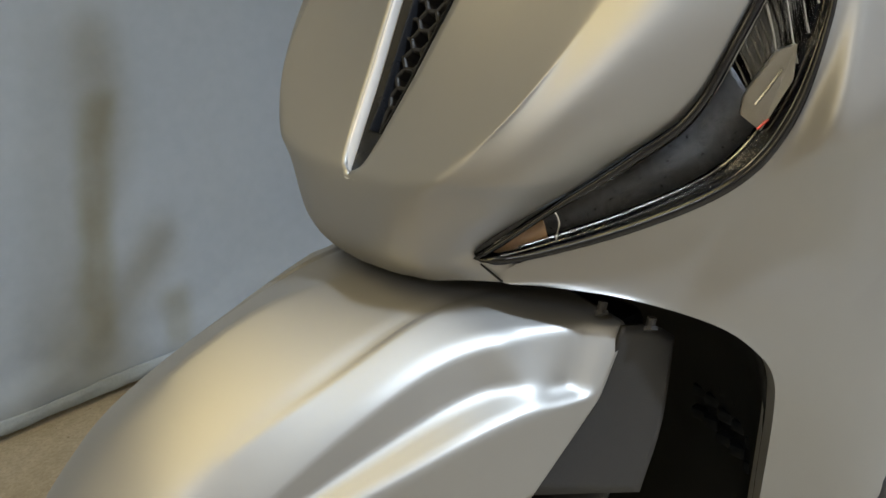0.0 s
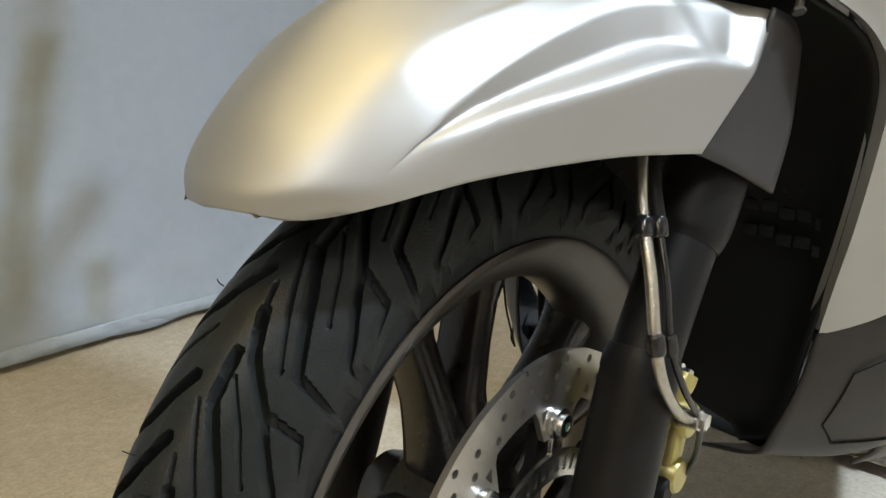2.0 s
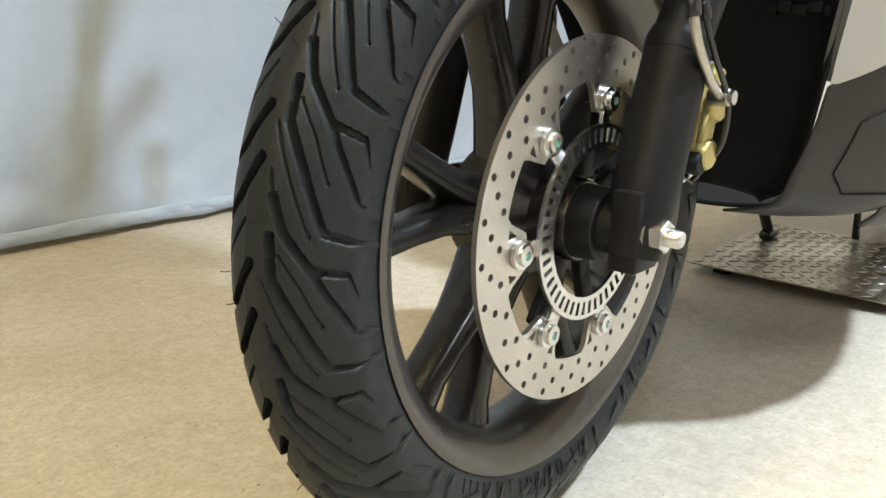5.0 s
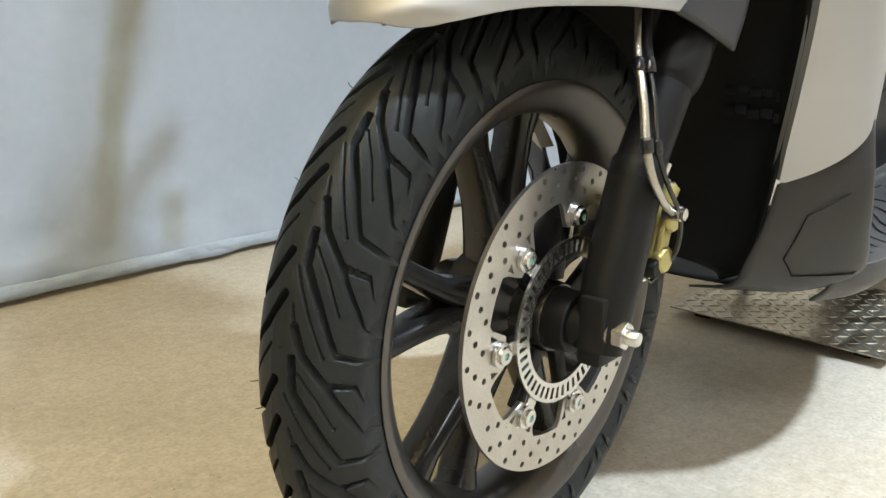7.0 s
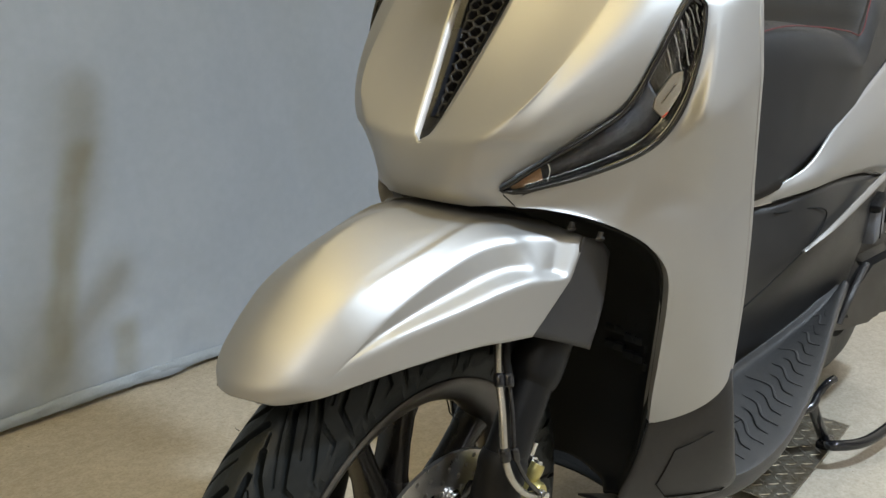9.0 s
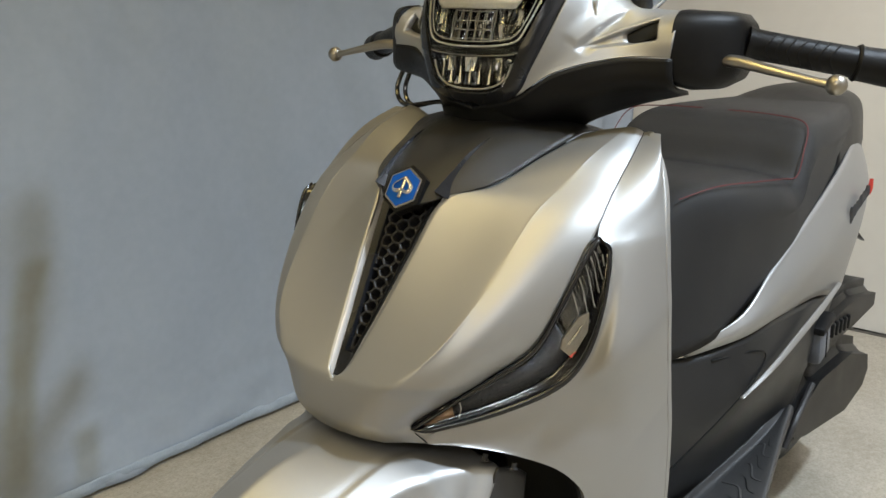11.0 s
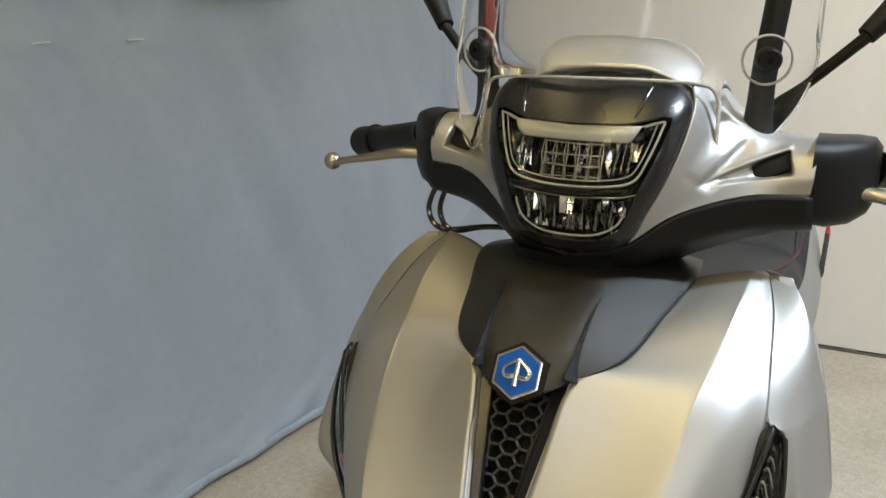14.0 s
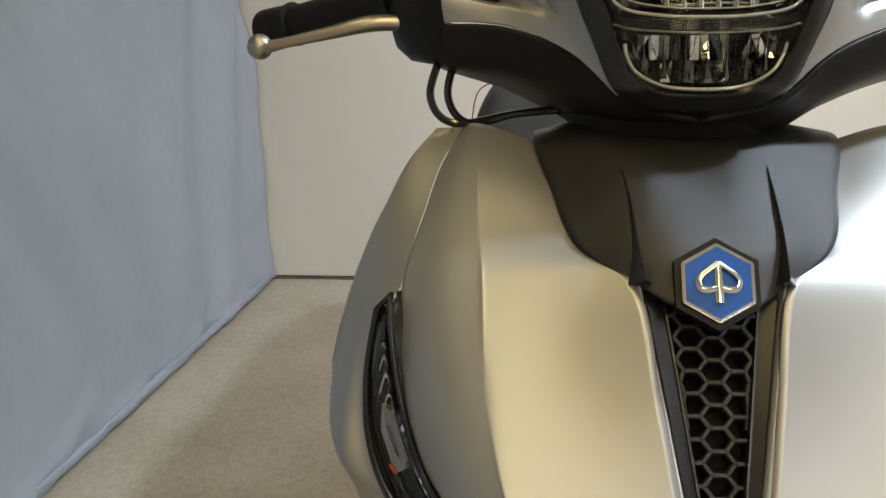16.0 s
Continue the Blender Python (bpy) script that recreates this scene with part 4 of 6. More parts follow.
# lower covers and wheel-arch liner
for s in (1, -1):
    rows = [[(-0.308, 0.157 * s, 0.397), (-0.340, 0.200 * s, 0.434), (-0.366, 0.231 * s, 0.471), (-0.385, 0.215 * s, 0.466)],
            [(-0.300, 0.150 * s, 0.350), (-0.340, 0.198 * s, 0.385), (-0.372, 0.238 * s, 0.410), (-0.392, 0.215 * s, 0.405)],
            [(-0.292, 0.138 * s, 0.310), (-0.350, 0.195 * s, 0.325), (-0.395, 0.236 * s, 0.345), (-0.420, 0.212 * s, 0.342)],
            [(-0.300, 0.120 * s, 0.275), (-0.370, 0.180 * s, 0.268), (-0.430, 0.222 * s, 0.280), (-0.470, 0.215 * s, 0.290)],
            [(-0.320, 0.060 * s, 0.255), (-0.390, 0.120 * s, 0.248), (-0.450, 0.160 * s, 0.255), (-0.500, 0.160 * s, 0.262)]]
    cover = thicken(part("lower_cover", sheet(rows, 24, 24, False), DARKGREY, scooter, "dark grey plastic lower leg cover", angle=70), 0.003)
    # the recessed six-sided outline on the cover
    line = [(-0.400, 0.2420, 0.3960), (-0.3545, 0.2226, 0.3890), (-0.3285, 0.1884, 0.3626), (-0.3222, 0.1703, 0.3095), (-0.3395, 0.1765, 0.2862), (-0.4060, 0.2242, 0.2850), (-0.445, 0.2270, 0.2960)]
    for p, q in zip(line, line[1:]):
        p, q = Vector((p[0], p[1] * s, p[2])), Vector((q[0], q[1] * s, q[2]))
        bow = (p + q) / 2 + Vector((0.0010, 0.0014 * s, 0))
        part("cover_groove", tube(bmesh.new(), [p, bow, q], [0.0013], 12, 6, 0.6), LINER, cover)
rows = []
for z, xc, xs, ys in ((0.695, -0.150, -0.128, 0.140), (0.655, -0.250, -0.200, 0.190), (0.600, -0.320, -0.232, 0.198), (0.500, -0.372, -0.262, 0.182), (0.400, -0.392, -0.300, 0.158), (0.300, -0.390, -0.300, 0.140), (0.268, -0.388, -0.318, 0.100)):
    ys, xs = ys * 0.985, xs - 0.006
    rows.append([(xs, -ys * 0.86, z), (xs * 0.45 + xc * 0.55, -ys * 0.66, z), (xc, 0, z), (xs * 0.45 + xc * 0.55, ys * 0.72, z), (xs, ys, z)])
liner = thicken(part("wheel_arch_liner", sheet(rows, 30, 30), LINER, scooter, "black inner wheel-arch liner"), 0.003)
for i in range(5):
    for j in range(5):
        part("liner_louvre", box(bmesh.new(), (-0.352 + 0.010 * i, 0.075 + 0.019 * i, 0.470 + 0.024 * j + 0.003 * (i % 2)), (0.010, 0.015, 0.011), None, 0.002), LINER, liner)
bm = sheet([[(-0.345, -0.11, 0.262), (-0.39, 0, 0.245), (-0.345, 0.11, 0.262)], [(-0.55, -0.20, 0.27), (-0.55, 0, 0.235), (-0.55, 0.20, 0.27)], [(-1.0, -0.17, 0.25), (-1.0, 0, 0.21), (-1.0, 0.17, 0.25)]], 16, 16)
thicken(part("belly_pan", bm, LINER, scooter, "black underside of the footboard"), 0.004)
bm = sheet([[(-0.092, -0.066, 0.703), (-0.06, 0, 0.703), (-0.092, 0.080, 0.703)], [(-0.14, -0.115, 0.700), (-0.15, 0, 0.712), (-0.14, 0.14, 0.697)], [(-0.22, -0.165, 0.66), (-0.24, 0, 0.70), (-0.22, 0.19, 0.65)]], 16, 12)
thicken(part("nose_underside", bm, LINER, scooter), 0.003)


# indicator lamps in the shield
TROUGH = material("grained_dark_lamp_floor", (0.035, 0.036, 0.040), 0.30, 0.6, (0.08, 0.08, 0.085), 220, 0.9, 0.8, 1800)


def lamp(mirror):
    s = -1 if mirror else 1
    f = lambda v: Vector(flip(v) if mirror else v)
    out = Vector((0.66, 0.75 * s, 0))
    n = 40
    up = [f(v) for v in spline(LAMP_UP, n)]
    lo = [f(v) for v in spline(LAMP_LO, n)]
    bm = bmesh.new()
    grid = []
    for k in range(n):
        a, b = up[k], lo[k]
        mid = (a + b) / 2 - out * 0.012
        row = [a - out * 0.001, a - out * 0.008, a * 0.75 + b * 0.25 - out * 0.016, mid - out * 0.008, a * 0.25 + b * 0.75 - out * 0.016, b - out * 0.008, b - out * 0.001]
        grid.append([bm.verts.new(v) for v in row])
    for p, q in zip(grid, grid[1:]):
        for j in range(6):
            bm.faces.new((p[j], p[j + 1], q[j + 1], q[j]))
    bmesh.ops.recalc_face_normals(bm, faces=bm.faces[:])
    body = part("indicator_lamp", bm, GLOSSBLACK, scooter, "slim clear indicator lamp with black surround")
    # black rim all round
    rim = [v + out * 0.001 for v in up] + [v + out * 0.001 for v in lo[::-1]]
    bm = bmesh.new()
    r = [bm.verts.new(v) for v in rim]
    ins = []
    for k, v in enumerate(rim):
        partner = (lo[k] if k < n else up[2 * n - 1 - k]) + out * 0.001
        d = partner - v
        w = min(0.006, d.length * 0.3)
        ins.append(bm.verts.new(v + d.normalized() * w - out * 0.001 if d.length > 1e-6 else v))
    for k in range(len(rim)):
        q = (k + 1) % len(rim)
        bm.faces.new((r[k], r[q], ins[q], ins[k]))
    bmesh.ops.recalc_face_normals(bm, faces=bm.faces[:])
    thicken(part("lamp_rim", bm, GLOSSBLACK, body, "gloss black lamp rim"), 0.003)
    # clear cover
    bm = bmesh.new()
    grid = []
    for k in range(2, n - 2):
        a, b = up[k], lo[k]
        grid.append([bm.verts.new(a + (b - a) * u + out * (0.0035 * math.sin(math.pi * u) - 0.001)) for u in (0.12, 0.35, 0.65, 0.88)])
    for p, q in zip(grid, grid[1:]):
        for j in range(3):
            bm.faces.new((p[j], p[j + 1], q[j + 1], q[j]))
    bmesh.ops.recalc_face_normals(bm, faces=bm.faces[:])
    lens = thicken(part("lamp_lens", bm, GLASS, body, "clear lamp lens"), 0.0015)
    lens.visible_shadow = False
    def at(k, u, deep):
        i = min(int(k), n - 2)
        t = k - i
        return (up[i].lerp(up[i + 1], t)).lerp(lo[i].lerp(lo[i + 1], t), u) - out * deep

    def strip(name, line_a, line_b, mat, label="", thick=0.0015):
        bm = sheet([[tuple(p) for p in line_a], [tuple(p) for p in line_b]], 40, 3)
        bmesh.ops.recalc_face_normals(bm, faces=bm.faces[:])
        return thicken(part(name, bm, mat, body, label, angle=70), thick)

    # dark textured trough floor and, above it, the ribbed reflector with its cross bars
    strip("lamp_floor", [at(k, 0.22, 0.0085) for k in np.linspace(7, 24, 8)], [at(k, 0.74, 0.0085) for k in np.linspace(6, 24, 8)], TROUGH, "fine-grained dark lamp floor")
    strip("reflector_plate", [at(k, 0.20, 0.0095) for k in np.linspace(25, 37.5, 8)], [at(k, 0.76, 0.0095) for k in np.linspace(25, 37.5, 8)], SMOKE, "dark chrome reflector plate")
    for i in range(26):
        k = 21.0 + i * 0.62
        part("reflector_rib", tube(bmesh.new(), [at(k + 0.4, 0.20, 0.0075), at(k, 0.48, 0.0080), at(k - 0.4, 0.74 if k > 26 else 0.50, 0.0080)], [0.0005], 6, 5), SMOKE, body)
    for i in range(6):
        k = 26.6 + i * 1.9
        part("reflector_bar", tube(bmesh.new(), [at(k + 1.6, 0.22, 0.0055), at(k + 0.9, 0.48, 0.0060), at(k, 0.78, 0.0055)], [0.0007, 0.0005, 0.0008], 8, 6), ZINC, body, "bright slanted reflector bar")
    # bright bezel lines that follow the rim
    for u, k0, k1, r, deep in ((0.145, 5, 38, 0.0009, 0.0025), (0.75, 6, 24, 0.0007, 0.0040), (0.82, 4, 38, 0.0007, 0.0025), (0.90, 1, 38, 0.0006, 0.0008), (0.055, 2, 38, 0.0006, -0.0008)):
        part("bezel_line", tube(bmesh.new(), [at(k, u, deep) for k in np.linspace(k0, k1, 18)], [r], 70, 6), TRIM if r > 0.0008 else SMOKE, body, "thin bright bezel line")
    # pale reflector block with a raised maker's bar
    bm = bmesh.new()
    f = bm.faces.new([bm.verts.new(v) for v in (at(22.6, 0.52, 0.0045), at(23.6, 0.44, 0.0045), at(27.4, 0.52, 0.0050), at(29.2, 0.70, 0.0045), at(27.6, 0.80, 0.0035), at(23.4, 0.78, 0.0035))])
    ext = bmesh.ops.extrude_face_region(bm, geom=[f])
    bmesh.ops.translate(bm, verts=[v for v in ext["geom"] if isinstance(v, bmesh.types.BMVert)], vec=-out * 0.004)
    bmesh.ops.recalc_face_normals(bm, faces=bm.faces[:])
    bmesh.ops.bevel(bm, geom=bm.edges[:], offset=0.0006, segments=2, affect="EDGES")
    part("reflector_block", bm, LEVER, body, "bright reflector block", smooth=False)
    part("maker_bar", tube(bmesh.new(), [at(24.0, 0.585, 0.0040), at(25.6, 0.615, 0.0040), at(27.2, 0.645, 0.0038)], [0.0008], 8, 5), SMOKE, body)
    part("red_marker", tube(bmesh.new(), [at(23.2, 0.735, 0.0030), at(24.4, 0.77, 0.0028)], [0.0007], 6, 6), RED, body)
    # amber bulb window at the pointed end, with a bright frame
    strip("amber_window", [at(k, 0.30, 0.0050) for k in (3.0, 5.0, 7.0)], [at(k, 0.78, 0.0050) for k in (2.6, 5.4, 8.4)], AMBER, "pale amber bulb window")
    part("window_frame", tube(bmesh.new(), [at(2.0, 0.55, 0.0035), at(4.0, 0.22, 0.0035), at(7.2, 0.20, 0.0035), at(8.6, 0.50, 0.0040), at(8.9, 0.80, 0.0035)], [0.0007], 30, 6), CHROME, body)


lamp(False)
lamp(True)


# grille in the nose
GN = Vector((0.83, 0, 0.56)).normalized()   # outward normal of the grille
GU = Vector((-0.56, 0, 0.83)).normalized()  # up along it
G0 = Vector((-0.054, 0, 0.764)) - GN * 0.010
GL = 0.215


def gp(y, u, d=0.0):
    return G0 + GU * u + Vector((0, y, 0)) + GN * d


bm = bmesh.new()
vs = [bm.verts.new(gp(y, u, -0.012)) for y, u in ((-0.014, -0.005), (0.014, -0.005), (0.052, GL + 0.01), (-0.052, GL + 0.01))]
bm.faces.new(vs)
grille = thicken(part("grille", bm, LINER, scooter, "black honeycomb grille with silver edge coloured as if lit"), 0.002)
half = lambda u: 0.0045 + (0.0285 - 0.0045) * max(0.0, u - 0.030) / (GL - 0.030)
edge = lambda u: 0.0088 + (0.0425 - 0.0088) * u / GL      # a little inside the panels' edge
skin = lambda u: float(np.interp(u, (0.0, 0.010, 0.068, 0.139, 0.211), (0.0158, 0.0153, 0.0126, 0.0119, 0.0086)))  # how far the panels stand out there
bm = bmesh.new()
cw, ch = 0.0138, 0.0135  # column spacing and cell height


def bar(bm, a, b):
    (ya, ua), (yb, ub) = a, b
    if all(abs(y) > half(u) or u < 0.030 or u > GL for y, u in (a, b)):
        return
    lim = lambda y, u: (max(-half(u), min(half(u), y)), max(0.030, min(GL, u)))
    (ya, ua), (yb, ub) = lim(ya, ua), lim(yb, ub)
    if math.hypot(ya - yb, ua - ub) < 0.001:
        return
    p, q = gp(ya, ua), gp(yb, ub)
    d = (q - p).normalized()
    side = d.cross(GN)
    w = 0.0015
    ring = []
    for e in (p - d * w * 0.5, q + d * w * 0.5):
        ring.append([bm.verts.new(e + side * sx * w + GN * hh) for sx, hh in ((-1.1, -0.012), (1.1, -0.012), (1, 0.0005), (0.55, 0.0016), (-0.55, 0.0016), (-1, 0.0005))])
    for k in range(6):
        bm.faces.new((ring[0][k], ring[0][(k + 1) % 6], ring[1][(k + 1) % 6], ring[1][k]))
    bm.faces.new(ring[0][::-1])
    bm.faces.new(ring[1])


for col in range(-4, 5):
    for row in range(-1, 18):
        cy, cu = col * cw, row * ch + (ch / 2 if col % 2 else 0)
        v = [(cy + dy, cu + du) for dy, du in ((-0.0043, ch / 2), (0.0043, ch / 2), (0.0095, 0), (0.0043, -ch / 2))]
        bar(bm, v[0], v[1])
        bar(bm, v[1], v[2])
        bar(bm, v[2], v[3])
part("honeycomb", bm, DARKGREY, grille, angle=30)
# smooth black frame round the honeycomb: outer wall, flat face, raised inner lip, inner wall
stations = [(s, u) for s, us in ((1, [GL, GL * 0.75, GL * 0.5, GL * 0.3, 0.045, 0.030]), (-1, [0.030, 0.045, GL * 0.3, GL * 0.5, GL * 0.75, GL])) for u in us]
bm = bmesh.new()
rings = []
for k, (s, u) in enumerate(stations):
    end = u < 0.031
    e, h = (edge(0) if end else edge(u)) - 0.0008, half(u)
    low = -0.030 if end else 0.0
    f = skin(0.0 if end else u) - 0.0072
    prof = [(e, -0.012), (e, f), (e - 0.0010, f + 0.0010), (h + 0.0026, f - 0.0008), (h + 0.0020, f + 0.0006), (h + 0.0008, f + 0.0006), (h, f - 0.0012), (h - 0.0002, -0.014)]
    rings.append([bm.verts.new(gp(s * y, u + (low * (1 if i < 3 else 0.06)), d)) for i, (y, d) in enumerate(prof)])
for p, q in zip(rings, rings[1:]):
    for k in range(len(p) - 1):
        bm.faces.new((p[k], p[k + 1], q[k + 1], q[k]))
bmesh.ops.recalc_face_normals(bm, faces=bm.faces[:])
part("grille_frame", bm, SATINBLACK, grille, "smooth black frame round the honeycomb", angle=25)
# the painted panels turn in round the opening: a rounded return, full on the side that faces forward
line = [gp(s * (edge(u) + 0.0004), u, 0) if u > 0.031 else gp(s * edge(0), 0, 0) for s, u in stations]
mid = len(line) // 2
line[mid:mid] = [gp(edge(0) * 0.75, -0.0020), gp(0, -0.0034), gp(-edge(0) * 0.75, -0.0020)]
fine = [Vector(p) for p in spline(line, 120)]
rings = []
bm = bmesh.new()
for k, p in enumerate(fine):
    d = (fine[min(k + 1, 119)] - fine[max(k - 1, 0)]).normalized()
    out = GN.cross(d)
    if out.dot(p - gp(0, max(0.02, (p - G0).dot(GU)))) < 0:
        out = -out
    u = (p - G0).dot(GU)
    low = max(0.0, 1 - u / 0.13)
    top = skin(max(0.0, u)) - 0.0012 * (1 - low)
    w = 0.0014 + 0.0024 * low
    rings.append([bm.verts.new(p + out * a + GN * b) for a, b in ((-0.0006 - 0.0020 * low, 0.000), (-0.0003 - 0.0009 * low, top - 0.0050), (w * 0.10, top - 0.0012), (w * 0.35, top - 0.0002), (w * 0.7, top + 0.0002), (w * 1.05, top - 0.0003), (w * 1.3, top - 0.0030))])
for p, q in zip(rings, rings[1:]):
    for k in range(6):
        bm.faces.new((p[k], p[k + 1], q[k + 1], q[k]))
bmesh.ops.recalc_face_normals(bm, faces=bm.faces[:])
# same panel paint; its brightness under the lamp is put into the colour
part("opening_edge", bm, LITEDGE, grille, "satin silver edge round the grille, coloured paler as if lit", angle=60)

# black centre cap with two fins and the badge
rows = [[(-0.177, -0.046, 0.939), (-0.160, -0.022, 0.930), (-0.157, 0, 0.928), (-0.160, 0.022, 0.930), (-0.177, 0.046, 0.939)],
        [(-0.214, -0.082, 0.952), (-0.196, -0.040, 0.962), (-0.190, 0, 0.962), (-0.196, 0.040, 0.962), (-0.214, 0.082, 0.952)],
        [(-0.272, -0.101, 0.975), (-0.255, -0.045, 0.992), (-0.250, 0, 0.990), (-0.255, 0.045, 0.992), (-0.272, 0.101, 0.975)],
        [(-0.336, -0.119, 0.997), (-0.330, -0.050, 1.010), (-0.330, 0, 1.012), (-0.330, 0.050, 1.010), (-0.336, 0.119, 0.997)],
        [(-0.420, -0.110, 0.985), (-0.420, -0.050, 0.995), (-0.420, 0, 0.995), (-0.420, 0.050, 0.995), (-0.420, 0.110, 0.985)]]
rows = [[flip((v[0], -v[1], v[2])) if v[1] < 0 else v for v in r] for r in rows]
cap = thicken(part("front_cap", sheet(rows, 40, 40), CAPBLACK, scooter, "grained black plastic cap above the grille", angle=70), 0.003, True)
for s in (1, -1):
    bm = bmesh.new()
    foot = spline([(-0.173, 0.0405, 0.9405), (-0.183, 0.0420, 0.950), (-0.199, 0.044, 0.9625), (-0.226, 0.0455, 0.980), (-0.256, 0.048, 0.9925)], 14)
    fin = []
    for k, c in enumerate(foot):
        w = 1 - k / 13
        c = Vector((c[0], c[1] * s, c[2]))
        fin.append([bm.verts.new(c + o) for o in (Vector((0, 0.0110 * w * s, 0)) - GN * 0.006, GN * (0.0045 + 0.0085 * w) + Vector((0, 0.0015 * w * s, 0)), Vector((0, -0.0080 * w * s, 0)) - GN * 0.006)])
    for p, q in zip(fin, fin[1:]):
        for k in range(2):
            bm.faces.new((p[k], p[k + 1], q[k + 1], q[k]))
    bm.faces.new(fin[0])
    bmesh.ops.recalc_face_normals(bm, faces=bm.faces[:])
    part("cap_fin", bm, SATINBLACK, cap, smooth=False)


def hexagon(bm, r, d, h, flat=1.0):
    vs = [Vector((-0.166, 0, 0.943)) + Vector((0, 1, 0)) * r * math.sin(math.pi / 3 * k) * flat + GU * r * math.cos(math.pi / 3 * k) for k in range(6)]
    lo, hi = [bm.verts.new(v + GN * d) for v in vs], [bm.verts.new(v + GN * (d + h)) for v in vs]
    for k in range(6):
        bm.faces.new((lo[k], lo[(k + 1) % 6], hi[(k + 1) % 6], hi[k]))
    bm.faces.new(hi)
    bmesh.ops.recalc_face_normals(bm, faces=bm.faces[:])
    return bm
badge = part("badge", hexagon(bmesh.new(), 0.0285, -0.006, 0.010), BLACK, scooter, "blue enamel hexagon badge in a bright frame", smooth=False)
bm = hexagon(bmesh.new(), 0.0245, 0.003, 0.0040)
bmesh.ops.bevel(bm, geom=bm.edges[:], offset=0.0007, segments=2, affect="EDGES")
part("badge_frame", bm, CHROME, badge, smooth=False)
part("badge_enamel", hexagon(bmesh.new(), 0.0220, 0.006, 0.0015), BLUE, badge, smooth=False)
def bp(y, u, d=0.0082):
    return Vector((-0.166, y, 0.943)) + GU * u + GN * d
bm = bmesh.new()
tube(bm, [bp(0, -0.0125), bp(0, 0.010)], [0.0024], 4, 8, 0.5)
for s in (1, -1):
    tube(bm, [bp(0.0005 * s, 0.0120), bp(0.005 * s, 0.0085), bp(0.0105 * s, 0.0040), bp(0.0125 * s, 0.0), bp(0.0105 * s, -0.0045), bp(0.0055 * s, -0.0052), bp(0.0015 * s, -0.0040)], [0.0026, 0.0028, 0.0026], 36, 8, 0.5)
part("badge_relief", bm, CHROME, badge, "raised bright emblem shape")

for p in ((-0.133, 0.134, 0.679), (-0.151, 0.158, 0.669)):
    bm = rod(bmesh.new(), Vector(p) + Vector((-0.002, 0, 0.006)), p, 0.0030, seg=12)
    rod(bm, p, Vector(p) + Vector((0.001, 0.001, -0.002)), 0.0048, seg=6)
    part("panel_bolt", bm, DARKGREY, scooter, smooth=False)

# raised size marking on the left sidewall; the maker's lettering stays plain bars
tyre = next(o for o in wheel.children if o.name.startswith("tyre"))


def on_sidewall(bm, start, radius):
    """Bend flat writing round the wheel: x runs along the wall, y towards the hub."""
    for v in bm.verts:
        r = radius - v.co.y
        a = start - v.co.x / radius
        v.co = (r * math.cos(a), WY + 0.0003 + float(np.interp(r, (0.219, 0.2275, 0.237, 0.2495, 0.261), (0.0405, 0.0437, 0.0466, 0.0483, 0.0445))) + v.co.z, AX + r * math.sin(a))
    return bm


font = bpy.data.curves.new("size_marking", "FONT")
font.body, font.size, font.extrude, font.space_character = "120/70-16", 0.0225, 0.0014, 1.22
temp = bpy.data.objects.new("size_marking", font)
scene.collection.objects.link(temp)
flat = bpy.data.meshes.new_from_object(temp.evaluated_get(bpy.context.evaluated_depsgraph_get()))
bpy.data.objects.remove(temp)
bm = bmesh.new()
bm.from_mesh(flat)
part("size_marking", on_sidewall(bm, radians(-77), 0.2440), LINER, tyre, "raised size marking 120/70-16", smooth=False)
for k in range(8):
    bm = bmesh.new()
    for i in range(6):
        box(bm, (0.004 + i * 0.0010, 0.0056, 0.0), (0.0010, 0.011, 0.0012))
    part("maker_bar", on_sidewall(bm, radians(-56 - 2.5 * k), 0.2385), RUBBER, tyre, smooth=False)
for k in range(11):
    bm = bmesh.new()
    for i in range(4):
        box(bm, (i * 0.0010, 0.002, 0.0), (0.0010, 0.004, 0.0008))
    part("fine_print_bar", on_sidewall(bm, radians(-122 - 3.1 * k - (6 if k > 5 else 0)), 0.2400), RUBBER, tyre, smooth=False)
rnd = random.Random(11)
for k in range(70):
    a, w = rnd.random() * 2 * math.pi, rnd.uniform(-0.034, 0.034)
    r = 0.2965 - 11.5 * w * w
    o = Vector((r * math.cos(a), WY + w, AX + r * math.sin(a)))
    d = Vector((math.cos(a), w * 16, math.sin(a))).normalized()
    if o.z < 0.03:
        continue
    part("rubber_whisker", tube(bmesh.new(), [o - d * 0.001, o + d * 0.003, o + d * rnd.uniform(0.004, 0.008) + Vector((0, 0.001, 0.001))], [0.0004, 0.0003], 4, 5), RUBBER, tyre)


